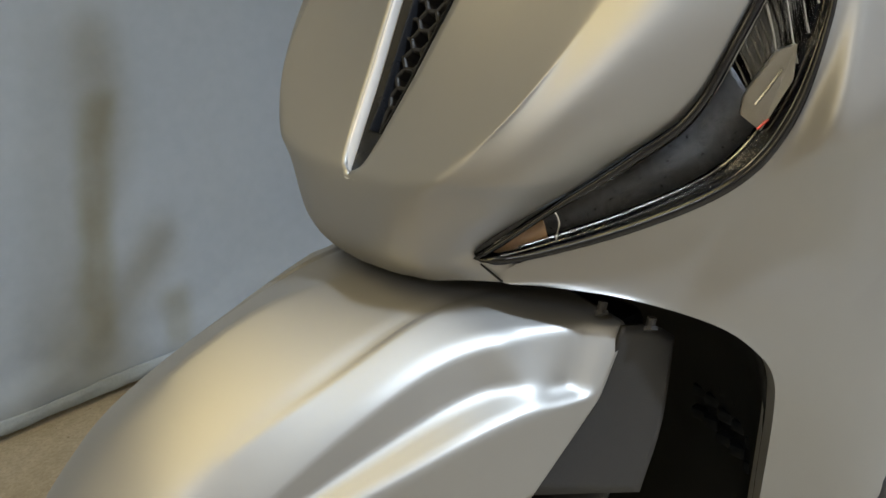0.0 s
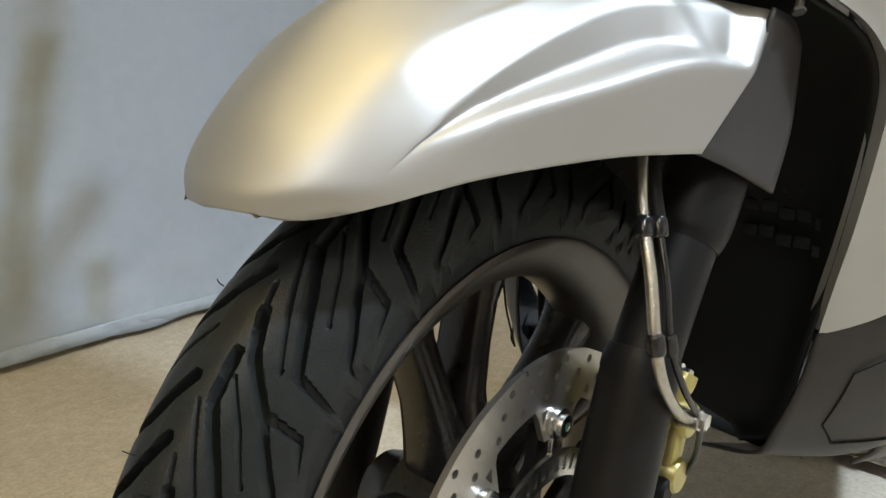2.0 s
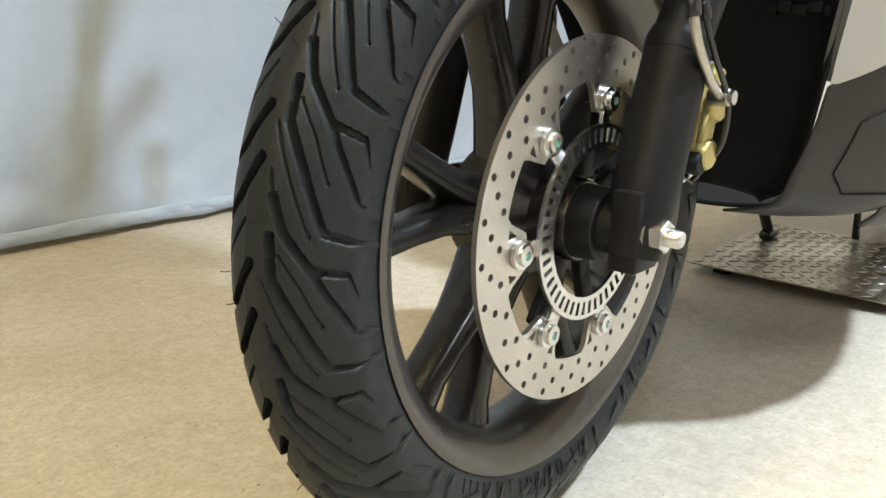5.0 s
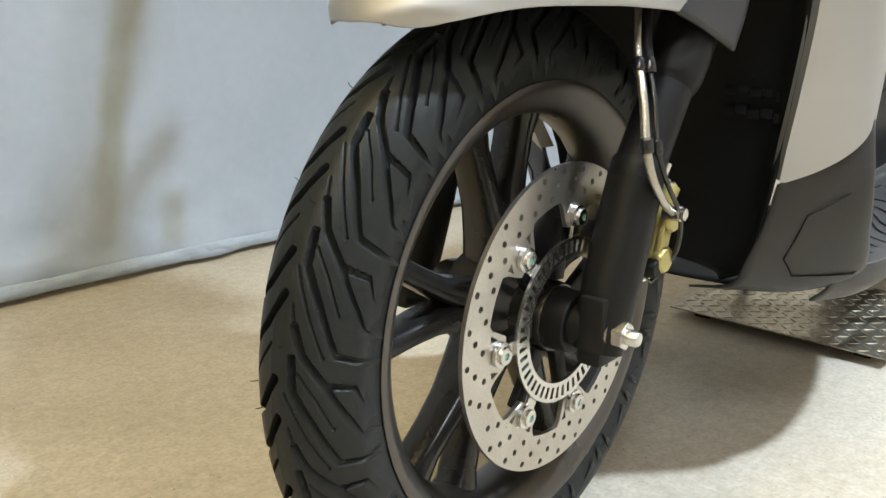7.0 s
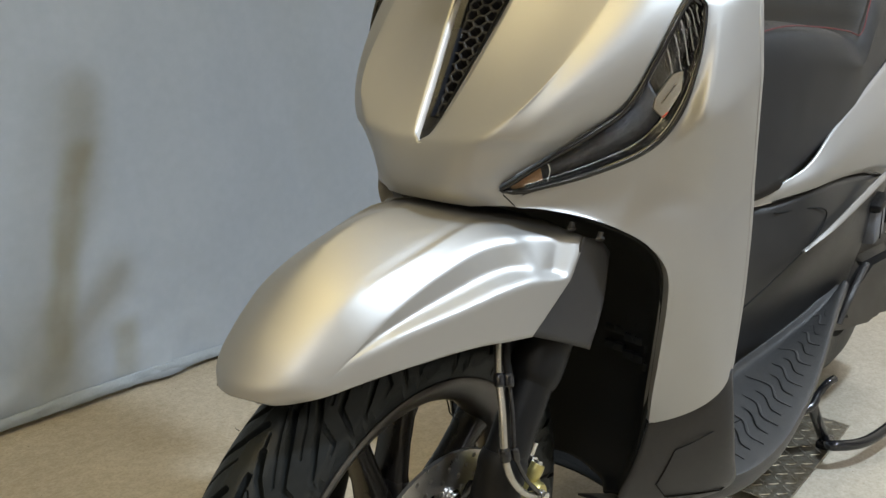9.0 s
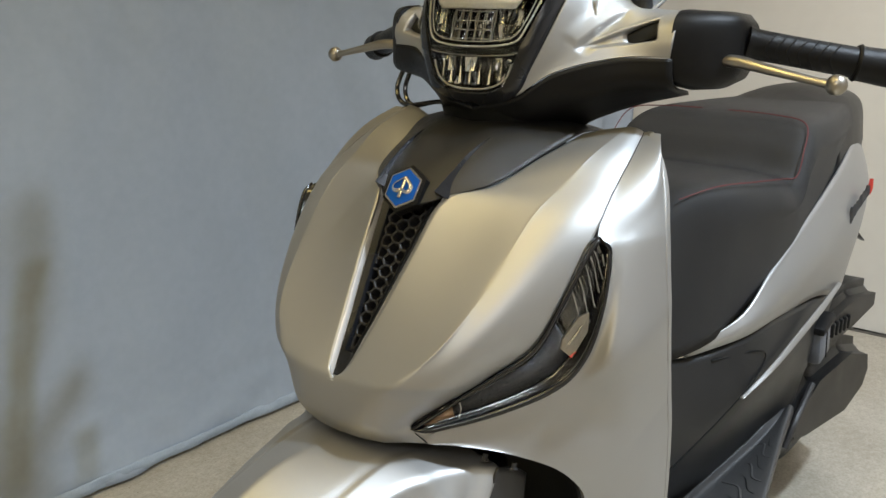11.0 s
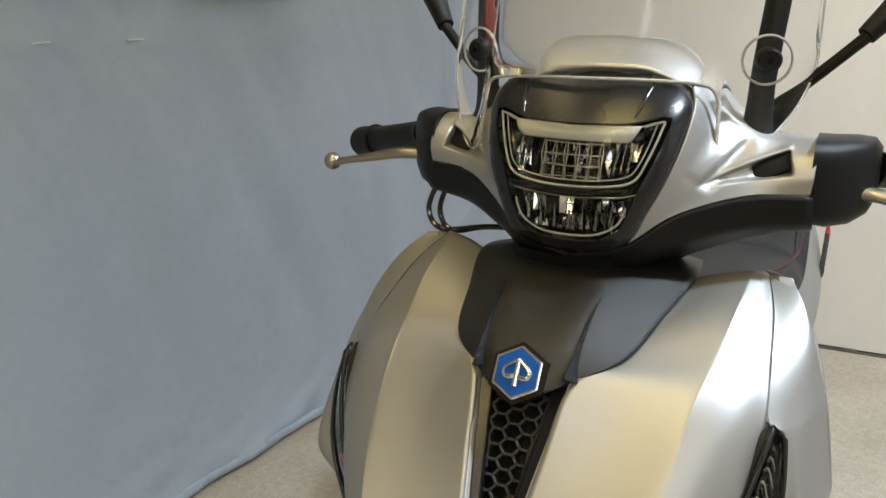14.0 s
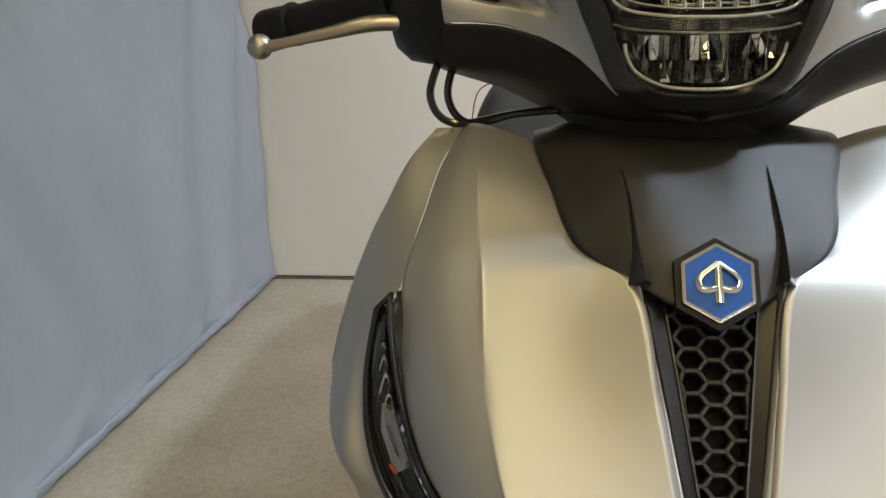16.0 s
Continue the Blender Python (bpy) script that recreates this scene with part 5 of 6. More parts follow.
# ---- handlebar, headlight, screen, mirrors ----
HY = 0.006  # middle of the handlebar unit
bars = part("handlebar_cover", both_sides([
    [(-0.338, 0, 1.1985), (-0.342, 0.040, 1.1970), (-0.347, 0.066, 1.1915), (-0.350, 0.090, 1.1780)],
    [(-0.366, 0, 1.2095), (-0.369, 0.046, 1.2075), (-0.376, 0.082, 1.1980), (-0.379, 0.107, 1.176)],
    [(-0.420, 0, 1.2150), (-0.420, 0.050, 1.2115), (-0.420, 0.090, 1.197), (-0.415, 0.114, 1.168)],
    [(-0.480, 0, 1.200), (-0.480, 0.050, 1.196), (-0.475, 0.085, 1.180), (-0.470, 0.108, 1.150)],
    [(-0.510, 0, 1.170), (-0.510, 0.045, 1.165), (-0.505, 0.075, 1.150), (-0.500, 0.095, 1.120)]], 26, 36), SILVER, scooter, "satin silver handlebar cover", angle=80)
bars.location.y = HY
thicken(bars, 0.003, True)


def arm_y(y, side):
    return HY + y if side > 0 else HY - y * 0.88


def on_side(rows, side):
    return [[(x, arm_y(y, side), z) for x, y, z in r] for r in rows]


def arm_folds(bm, side):
    """The wedge-shaped recess that opens outwards along the arm, and the fold that climbs from its point to the screen post."""
    a, b = Vector((0.112, 1.0925)), Vector((0.184, 1.1125))
    along = (b - a).normalized()
    across = Vector((-along.y, along.x))
    c, e = a, Vector((0.150, 1.137))
    fold = (e - c).normalized()
    for v in bm.verts:
        p = Vector(((v.co.y - HY) if side > 0 else (HY - v.co.y) / 0.88, v.co.z))
        if v.co.x < -0.385:
            continue
        t, w = (p - a).dot(along) / (b - a).length, (p - a).dot(across)
        wide = 0.0095 * max(0.0, t) ** 0.7
        depth = (0.0050 * step(t, 0.0, 0.3) + 0.0090 * step(t, 0.50, 0.68)) * (1 - step(t, 0.97, 1.02))
        inside = (1 - step(w, wide - 0.0012, wide + 0.0008)) * step(w, -wide - 0.0035, -wide + 0.0035)
        k, q = (p - c).dot(fold), (p - c).dot(Vector((-fold.y, fold.x)))
        groove = 0.0045 * step(k, -0.006, 0.004) * (1 - step(k, 0.042, 0.054)) * ((1 - step(q, 0.0, 0.004)) * step(q, -0.016, 0.0))
        swell = 0.0022 * step(q, 0.0, 0.006) * (1 - step(q, 0.010, 0.026)) * step(k, -0.004, 0.006) * (1 - step(k, 0.040, 0.054))
        lip = 0.0016 * math.exp(-((w - wide - 0.0025) / 0.0022) ** 2) * step(t, 0.05, 0.4) * (1 - step(t, 1.0, 1.06))
        shift = -depth * inside - groove + swell + lip
        v.co.x += shift
        v.co.z += 0.25 * shift
    return bm


for side in (1, -1):
    rows = [[(-0.281, 0.056, 1.038), (-0.291, 0.084, 1.096), (-0.307, 0.0965, 1.135), (-0.331, 0.0985, 1.163), (-0.352, 0.092, 1.178)],
            [(-0.300, 0.094, 1.066), (-0.314, 0.108, 1.094), (-0.334, 0.117, 1.122), (-0.360, 0.119, 1.148), (-0.402, 0.113, 1.172)],
            [(-0.334, 0.150, 1.082), (-0.342, 0.153, 1.098), (-0.354, 0.157, 1.116), (-0.382, 0.158, 1.134), (-0.430, 0.145, 1.135)],
            [(-0.350, 0.204, 1.084), (-0.349, 0.206, 1.102), (-0.362, 0.206, 1.122), (-0.392, 0.206, 1.131), (-0.430, 0.200, 1.118)]]
    if side < 0:
        rows[0] = [(x, y * 1.13, z) for x, y, z in rows[0]]
        rows[1] = [(x, y * 1.06, z) for x, y, z in rows[1]]
    bm = arm_folds(sheet(on_side(rows, side), 90, 110), side)
    bmesh.ops.recalc_face_normals(bm, faces=bm.faces[:])
    arm = part("cover_arm", bm, SILVER, bars, angle=80)
    thicken(arm, 0.003)
    rows = [[(-0.3440, 0.142, 1.101), (-0.351, 0.160, 1.1125), (-0.362, 0.184, 1.1225)], [(-0.3425, 0.150, 1.090), (-0.3465, 0.166, 1.097), (-0.3515, 0.186, 1.107)]]
    rows = [[(x - 0.0080, y, z - 0.002) for x, y, z in r] for r in rows]
    thicken(part("air_slot", sheet(on_side(rows, side), 8, 6), LINER, bars, "dark recessed slot"), 0.003)
    # black lower cover of the arm and the switch housing
    rows = [[(-0.278, 0.0, 1.024), (-0.305, 0.0, 1.000), (-0.380, 0.0, 0.985)],
            [(-0.283, 0.054, 1.038), (-0.308, 0.056, 1.012), (-0.385, 0.062, 0.990)],
            [(-0.303, 0.093, 1.065), (-0.318, 0.097, 1.034), (-0.385, 0.100, 1.010)],
            [(-0.335, 0.150, 1.081), (-0.340, 0.151, 1.052), (-0.395, 0.150, 1.030)],
            [(-0.351, 0.206, 1.083), (-0.356, 0.208, 1.056), (-0.400, 0.206, 1.045)]]
    bm = sheet(on_side(rows, side), 14, 30)
    bmesh.ops.recalc_face_normals(bm, faces=bm.faces[:])
    thicken(part("lower_bar_cover", bm, BLACK, bars, "matt black lower handlebar cover", angle=80), 0.004)
    bm = bmesh.new()
    rings = []
    for y, cx, cz, rx, rz in ((0.203, -0.393, 1.092, 0.042, 0.041), (0.218, -0.399, 1.090, 0.042, 0.042), (0.238, -0.414, 1.090, 0.038, 0.041), (0.253, -0.425, 1.093, 0.031, 0.035), (0.260, -0.432, 1.096, 0.021, 0.023)):
        rings.append([bm.verts.new((cx + rx * math.copysign(abs(math.cos(a)) ** 0.55, math.cos(a)), arm_y(y, side), cz + rz * math.copysign(abs(math.sin(a)) ** 0.55, math.sin(a)))) for a in [2 * math.pi * k / 28 for k in range(28)]])
    for p, q in zip(rings, rings[1:]):
        for k in range(28):
            bm.faces.new((p[k], p[(k + 1) % 28], q[(k + 1) % 28], q[k]))
    bm.faces.new(rings[-1])
    bm.faces.new(rings[0])
    bmesh.ops.recalc_face_normals(bm, faces=bm.faces[:])
    part("switch_housing", bm, BLACK, scooter, "matt black switch housing", angle=50)
    a, b = Vector((-0.428, arm_y(0.256, side), 1.098)), Vector((-0.499 + (0.012 if side < 0 else 0), arm_y(0.393, side) + (0.014 if side < 0 else 0), 1.072))
    d = (b - a).normalized()
    grip = part("grip", tube(bmesh.new(), [a, a + d * 0.012, a + d * 0.05, a + d * 0.115], [0.0185, 0.0165, 0.0160, 0.0165], 30, 28), BLACK, scooter, "ribbed black rubber grip")
    for k in range(7):
        c = a + d * (0.022 + k * 0.011)
        bm = bmesh.new()
        n1 = d.cross(Vector((0, 0, 1))).normalized()
        n2 = n1.cross(d)
        tube(bm, [c + d * 0.008 * (abs(t) - 0.5) + (n1 * math.cos(t) + n2 * math.sin(t)) * 0.0166 for t in (-1.2, -0.6, 0, 0.6, 1.2)], [0.0009], 16, 6)
        part("grip_rib", bm, BLACK, grip)
    part("bar_end", tube(bmesh.new(), [a + d * 0.113, a + d * 0.116, a + d * 0.120, a + d * 0.150, a + d * 0.154], [0.0185, 0.0200, 0.0185, 0.0195, 0.0170], 30, 28), BLACK, grip)
    k2 = 1.0 if side > 0 else 1.045
    pts = [(-0.398, 0.236, 1.080), (-0.393, 0.262 * k2, 1.080), (-0.390, 0.300 * k2, 1.073), (-0.390, 0.338 * k2, 1.066), (-0.391, 0.356 * k2, 1.063)]
    lever = part("brake_lever", tube(bmesh.new(), [(x, arm_y(y, side), z) for x, y, z in pts], [0.0085, 0.0090, 0.0070, 0.0058, 0.0062], 40, 16, 0.75), LEVER, scooter, "bronze-tinted metal brake lever with ball end")
    bm = bmesh.new()
    bmesh.ops.create_uvsphere(bm, u_segments=24, v_segments=14, radius=0.0105, matrix=Matrix.Translation((-0.391, arm_y(0.363 * k2, side), 1.0625)))
    part("lever_ball", bm, LEVER, lever)
    # mirror: rod, joint and shell
    rod_pts = [(-0.430, 0.140, 1.135), (-0.432, 0.165, 1.158), (-0.432, 0.200, 1.190), (-0.438, 0.238, 1.226)]
    mirror = part("mirror", tube(bmesh.new(), [(x, arm_y(y, side), z) for x, y, z in rod_pts], [0.0075, 0.0065, 0.0058, 0.0060], 30, 14), BLACK, scooter, "matt black rear-view mirror")
    bm = tube(bmesh.new(), [(x, arm_y(y, side), z) for x, y, z in ((-0.437, 0.232, 1.222), (-0.447, 0.246, 1.238), (-0.458, 0.260, 1.254))], [0.0095, 0.0115, 0.0140], 12, 18)
    part("mirror_joint", bm, BLACK, mirror)
    bm = bmesh.new()
    axis = [(0.256, 1.252, 0.012, 0.012), (0.275, 1.266, 0.024, 0.020), (0.305, 1.285, 0.036, 0.025), (0.345, 1.302, 0.042, 0.026), (0.385, 1.317, 0.038, 0.023), (0.412, 1.327, 0.020, 0.014), (0.420, 1.330, 0.003, 0.003)]
    rings = []
    up = Vector((0, -0.38, 0.92))
    for y, z, hh, th in axis:
        rings.append([bm.verts.new(Vector((-0.468 + th * 0.9 * math.sin(2 * math.pi * k / 24), 0, z + 0.012)) + Vector((0, arm_y(y, side), 0)) + Vector((0, up.y * side, up.z)) * hh * 0.88 * math.cos(2 * math.pi * k / 24)) for k in range(24)])
    for p, q in zip(rings, rings[1:]):
        for k in range(24):
            bm.faces.new((p[k], p[(k + 1) % 24], q[(k + 1) % 24], q[k]))
    bmesh.ops.recalc_face_normals(bm, faces=bm.faces[:])
    part("mirror_shell", bm, BLACK, mirror, angle=60)
for k in (0, 1):
    part("bar_cable", tube(bmesh.new(), [(-0.375, -0.165 - 0.012 * k, 1.060), (-0.365, -0.172 - 0.014 * k, 1.025), (-0.360, -0.155 - 0.012 * k, 1.005), (-0.365, -0.115, 1.012), (-0.37, -0.06, 1.015)], [0.0032], 40, 8), GLOSSBLACK, scooter, "black control cable")


def closed(points, n):
    """A smooth closed loop through the points."""
    p = np.array(points, float)
    m = len(p)
    out = []
    for k in range(n):
        u = k / n * m
        i = int(u)
        t = u - i
        a, b, c, d = (p[(i + o) % m] for o in (-1, 0, 1, 2))
        out.append(0.5 * (2 * b + (c - a) * t + (2 * a - 5 * b + 4 * c - d) * t * t + (3 * b - a - 3 * c + d) * t ** 3))
    return out


def face_x(y, z):
    """How far forward the headlight's face stands at y, z."""
    front = float(np.interp(z, (1.018, 1.044, 1.092, 1.122, 1.152, 1.164, 1.192), (-0.282, -0.264, -0.263, -0.269, -0.281, -0.292, -0.329)))
    return front - 2.6 * y * y - 6.0 * max(0.0, abs(y) - 0.082) ** 1.5


HALF = [(0.036, 1.189), (0.064, 1.188), (0.085, 1.178), (0.0965, 1.164), (0.0975, 1.146), (0.086, 1.105), (0.071, 1.068), (0.058, 1.042), (0.034, 1.027)]
SURROUND = [(0, 1.189)] + HALF + [(0, 1.0225)] + [(-y, z) for y, z in HALF[::-1]]
HALF = [(0.040, 1.1465), (0.058, 1.150), (0.079, 1.1555), (0.0835, 1.149), (0.074, 1.118), (0.063, 1.092), (0.0565, 1.072), (0.0475, 1.053), (0.028, 1.0425)]
LENS = [(0, 1.1455)] + HALF + [(0, 1.0405)] + [(-y, z) for y, z in HALF[::-1]]
N = 120


def by_angle(loop):
    """Resample a loop at even angles about the headlight's middle, to pair it with another."""
    pts = closed(loop, 1200)
    ang = np.array([math.atan2(p[1] - 1.10, p[0]) for p in pts])
    return [pts[int(np.argmin(abs((ang - a + math.pi) % (2 * math.pi) - math.pi)))] for a in np.arange(N) / N * 2 * math.pi - math.pi]


outer, lens = by_angle(SURROUND), by_angle(LENS)
bm = bmesh.new()
rings = []
for w, back in ((0.0, 0.030), (0.0, 0.004), (0.08, 0.0), (0.5, -0.002), (0.93, -0.001), (1.0, 0.003), (1.0, 0.012)):
    ring = []
    for o, l in zip(outer, lens):
        y, z = o[0] + (l[0] - o[0]) * w, o[1] + (l[1] - o[1]) * w
        ring.append(bm.verts.new((face_x(y, z) - back, HY + y, z)))
    rings.append(ring)
for p, q in zip(rings, rings[1:]):
    for k in range(N):
        bm.faces.new((p[k], p[(k + 1) % N], q[(k + 1) % N], q[k]))
bmesh.ops.recalc_face_normals(bm, faces=bm.faces[:])
head = part("headlight", bm, SATINBLACK, scooter, "LED headlight with black surround and clear lens", angle=60)
bm = bmesh.new()
rings = []
for w in (1.0, 0.96, 0.7, 0.4, 0.15, 0.02):
    rings.append([bm.verts.new((face_x(l[0] * w, 1.10 + (l[1] - 1.10) * w) - 0.001 + 0.003 * (1 - w) ** 0.5 * (w < 1), HY + l[0] * w, 1.10 + (l[1] - 1.10) * w)) for l in lens])
for p, q in zip(rings, rings[1:]):
    for k in range(N):
        bm.faces.new((p[k], p[(k + 1) % N], q[(k + 1) % N], q[k]))
bm.faces.new(rings[-1])
bmesh.ops.recalc_face_normals(bm, faces=bm.faces[:])
cover = thicken(part("headlight_lens", bm, GLASS, head, "clear headlight lens", angle=70), 0.002)
cover.visible_shadow = False
bm = bmesh.new()
rings = []
for w, back in ((1.0, 0.010), (0.97, 0.030), (0.7, 0.040), (0.02, 0.042)):
    rings.append([bm.verts.new((face_x(l[0] * w, 1.10 + (l[1] - 1.10) * w) - back, HY + l[0] * w, 1.10 + (l[1] - 1.10) * w)) for l in lens])
for p, q in zip(rings, rings[1:]):
    for k in range(N):
        bm.faces.new((p[k], p[(k + 1) % N], q[(k + 1) % N], q[k]))
bm.faces.new(rings[-1])
part("lamp_bowl", bm, GLOSSBLACK, head, "dark lamp interior")


def hp(y, z, d):
    return Vector((face_x(y, z) - d, HY + y, z))


# light guides: along the lens edge, and the double bar between the two lamps
for loop, rad in (([(-0.062, 1.146), (-0.077, 1.1505), (-0.077, 1.145), (-0.068, 1.117), (-0.057, 1.098), (-0.030, 1.0925), (0, 1.0915), (0.030, 1.0925), (0.057, 1.098), (0.068, 1.117), (0.077, 1.145), (0.077, 1.1505), (0.062, 1.146)], 0.0018),
                  ([(-0.060, 1.0865), (-0.050, 1.0840), (-0.030, 1.0825), (0, 1.0815), (0.030, 1.0825), (0.050, 1.0840), (0.060, 1.0865)], 0.0012),
                  ([(-0.053, 1.074), (-0.051, 1.066), (-0.044, 1.055), (-0.026, 1.0465), (0, 1.0445), (0.026, 1.0465), (0.044, 1.055), (0.051, 1.066), (0.053, 1.074)], 0.0018)):
    part("light_guide", tube(bmesh.new(), [hp(y, z, 0.004) for y, z in loop], [rad * 0.62], 60, 8), PALE, head, "pale clear light guide")
    if len(loop) > 10:
        inner = [(y * 0.925, 1.105 + (z - 1.105) * (0.9 if z < 1.10 else 0.985) + (0.004 if 1.08 < z < 1.10 else 0)) for y, z in loop]
        part("light_guide", tube(bmesh.new(), [hp(y, z, 0.005) for y, z in inner], [rad * 0.33], 60, 8), PALE, head, "pale clear light guide")
bm = sheet([[hp(y, 1.1465 - 0.0010 * (abs(y) < 0.03), 0.003) for y in (-0.060, -0.030, 0, 0.030, 0.060)], [hp(y, 1.139, 0.0025) for y in (-0.056, -0.028, 0, 0.028, 0.056)], [hp(y, 1.1325, 0.007) for y in (-0.050, -0.025, 0, 0.025, 0.050)]], 24, 8)
thicken(part("upper_guide", bm, FROST, head, "frosted upper light guide"), 0.002)
bm = sheet([[hp(y, 1.0905, 0.003) for y in (-0.058, 0, 0.058)], [hp(y, 1.0825, 0.003) for y in (-0.058, 0, 0.058)]], 20, 4)
thicken(part("divider_bar", bm, GUIDE, head, "clear bar between the upper and lower lamp"), 0.002)
rnd = random.Random(5)
for row, (top, low, ymax, count) in enumerate(((1.132, 1.115, 0.064, 19), (1.115, 1.097, 0.056, 17), (1.079, 1.063, 0.050, 15), (1.063, 1.048, 0.042, 12))):
    for k in range(count):
        w = 2 * ymax / count
        y = -ymax + w * (k + 0.5)
        d1, d2, d3, d4 = [rnd.uniform(0.008, 0.020) for _ in range(4)]
        lean = rnd.uniform(-0.3, 0.3) * w
        bm = bmesh.new()
        q = [bm.verts.new(v) for v in (hp(y - w * 0.48, top, d1), hp(y + w * 0.48, top, d2), hp(y + w * 0.46 + lean, low, d3), hp(y - w * 0.46 + lean, low, d4), hp(y + lean * 0.5, (top + low) / 2, rnd.uniform(0.006, 0.022)))]
        for i in range(4):
            bm.faces.new((q[i], q[(i + 1) % 4], q[4]))
        part("reflector_facet", bm, (CHROME, SMOKE, CHROME, SMOKE, GLOSSBLACK)[rnd.randrange(5)] if row > 1 else GLOSSBLACK if row < 2 and abs(y) < 0.028 and rnd.random() < 0.6 else (SMOKE, CHROME, SMOKE, GLOSSBLACK, GLOSSBLACK)[rnd.randrange(5)], head, smooth=False)
bm = bmesh.new()
for k in range(4):
    z = 1.0995 + 0.0100 * k
    tube(bm, [hp(y, z + rnd.uniform(-0.0007, 0.0007), 0.006 + rnd.uniform(0, 0.002)) for y in (-0.028, -0.014, 0, 0.014, 0.028)], [0.0007, 0.0010, 0.0007, 0.0010, 0.0007], 24, 6)
for k in range(6):
    y = -0.0275 + 0.0110 * k
    for off in (-0.0011, 0.0011):
        tube(bm, [hp(y + off, 1.097, 0.005), hp(y + off * 0.6, 1.108, 0.0065), hp(y + off * 1.6, 1.119, 0.007), hp(y + off * 0.5, 1.131, 0.008)], [0.0010, 0.0006, 0.0009, 0.0005], 12, 6)
for row, (top, low, ys) in enumerate(((1.130, 1.101, (-0.060, -0.053, -0.047, -0.041, 0.041, 0.047, 0.053, 0.060)), (1.079, 1.051, (-0.040, -0.027, -0.013, 0.001, 0.014, 0.027, 0.040)))):
    for y in ys:
        foot = low + (0.005 if abs(y) > 0.035 else 0) + (0.010 if row == 0 and abs(y) > 0.055 else 0)
        spike = tube(bmesh.new(), [hp(y * 1.02, top, 0.009), hp(y, (top + foot) / 2, 0.007), hp(y * 0.98, foot, 0.005)], [0.0002, 0.0008, 0.0015 + 0.0009 * row], 10, 5)
        part("reflector_spike", spike, SMOKE, head, "bright tapered reflector rib")
part("projector_grid", bm, GRID, head, "bright projector grid")
# pleats on the black brow and the vent under the silver hood
for s in (1, -1):
    for off in (0.004,):
        bm = bmesh.new()
        tube(bm, [hp((0.049 + off) * s, 1.1535, 0.0004), hp((0.0535 + off * 0.8) * s, 1.165, 0.0), hp((0.058 + off * 0.5) * s, 1.178, 0.0), hp((0.061 + off * 0.2) * s, 1.187, 0.0006)], [0.0010, 0.0022, 0.0024, 0.0012], 24, 10)
        part("brow_pleat", bm, GLOSSBLACK, head)
bm = sheet([[(-0.344, HY - 0.052, 1.1885), (-0.332, HY, 1.1905), (-0.336, HY + 0.056, 1.1895)], [(-0.352, HY - 0.050, 1.1945), (-0.343, HY, 1.1985), (-0.346, HY + 0.054, 1.1955)]], 16, 4)
thicken(part("brow_vent", bm, GLOSSBLACK, head, "dark air gap under the silver hood"), 0.003)

# windscreen on two posts
def screen_x(y, z):
    return -0.280 - 0.30 * (z - 1.10) - 3.5 * y * y
low_edge = [(-0.170, 1.230), (-0.172, 1.190), (-0.160, 1.150), (-0.135, 1.112), (-0.116, 1.106), (-0.110, 1.130), (-0.108, 1.165), (-0.090, 1.180), (0, 1.186), (0.095, 1.183), (0.120, 1.170), (0.125, 1.130), (0.130, 1.106), (0.152, 1.114), (0.182, 1.150), (0.196, 1.190), (0.196, 1.230)]
edge = spline([(y, z, 0) for y, z in low_edge], 90)
bm = bmesh.new()
cols = []
for e in edge:
    y0, z0 = e[0], e[1]
    col = []
    for k in range(14):
        u = k / 13
        z = z0 + (1.62 - 0.9 * y0 * y0 - z0) * u
        y = HY + (y0 - HY) * (1 - 0.12 * u * u)
        col.append(bm.verts.new((screen_x(y - HY, z), y, z)))
    cols.append(col)
for p, q in zip(cols, cols[1:]):
    for k in range(13):
        bm.faces.new((p[k], p[k + 1], q[k + 1], q[k]))
bmesh.ops.recalc_face_normals(bm, faces=bm.faces[:])
screen = thicken(part("windscreen", bm, SCREEN, scooter, "clear acrylic windscreen on two black posts", angle=80), 0.0035)
screen.visible_shadow = False
part("screen_edge", tube(bmesh.new(), [Vector((screen_x(e[0] - HY, e[1]) - 0.0017, e[0], e[1])) for e in edge[::3]], [0.0020], 160, 8), RIMCLEAR, screen, "polished pale screen edge")
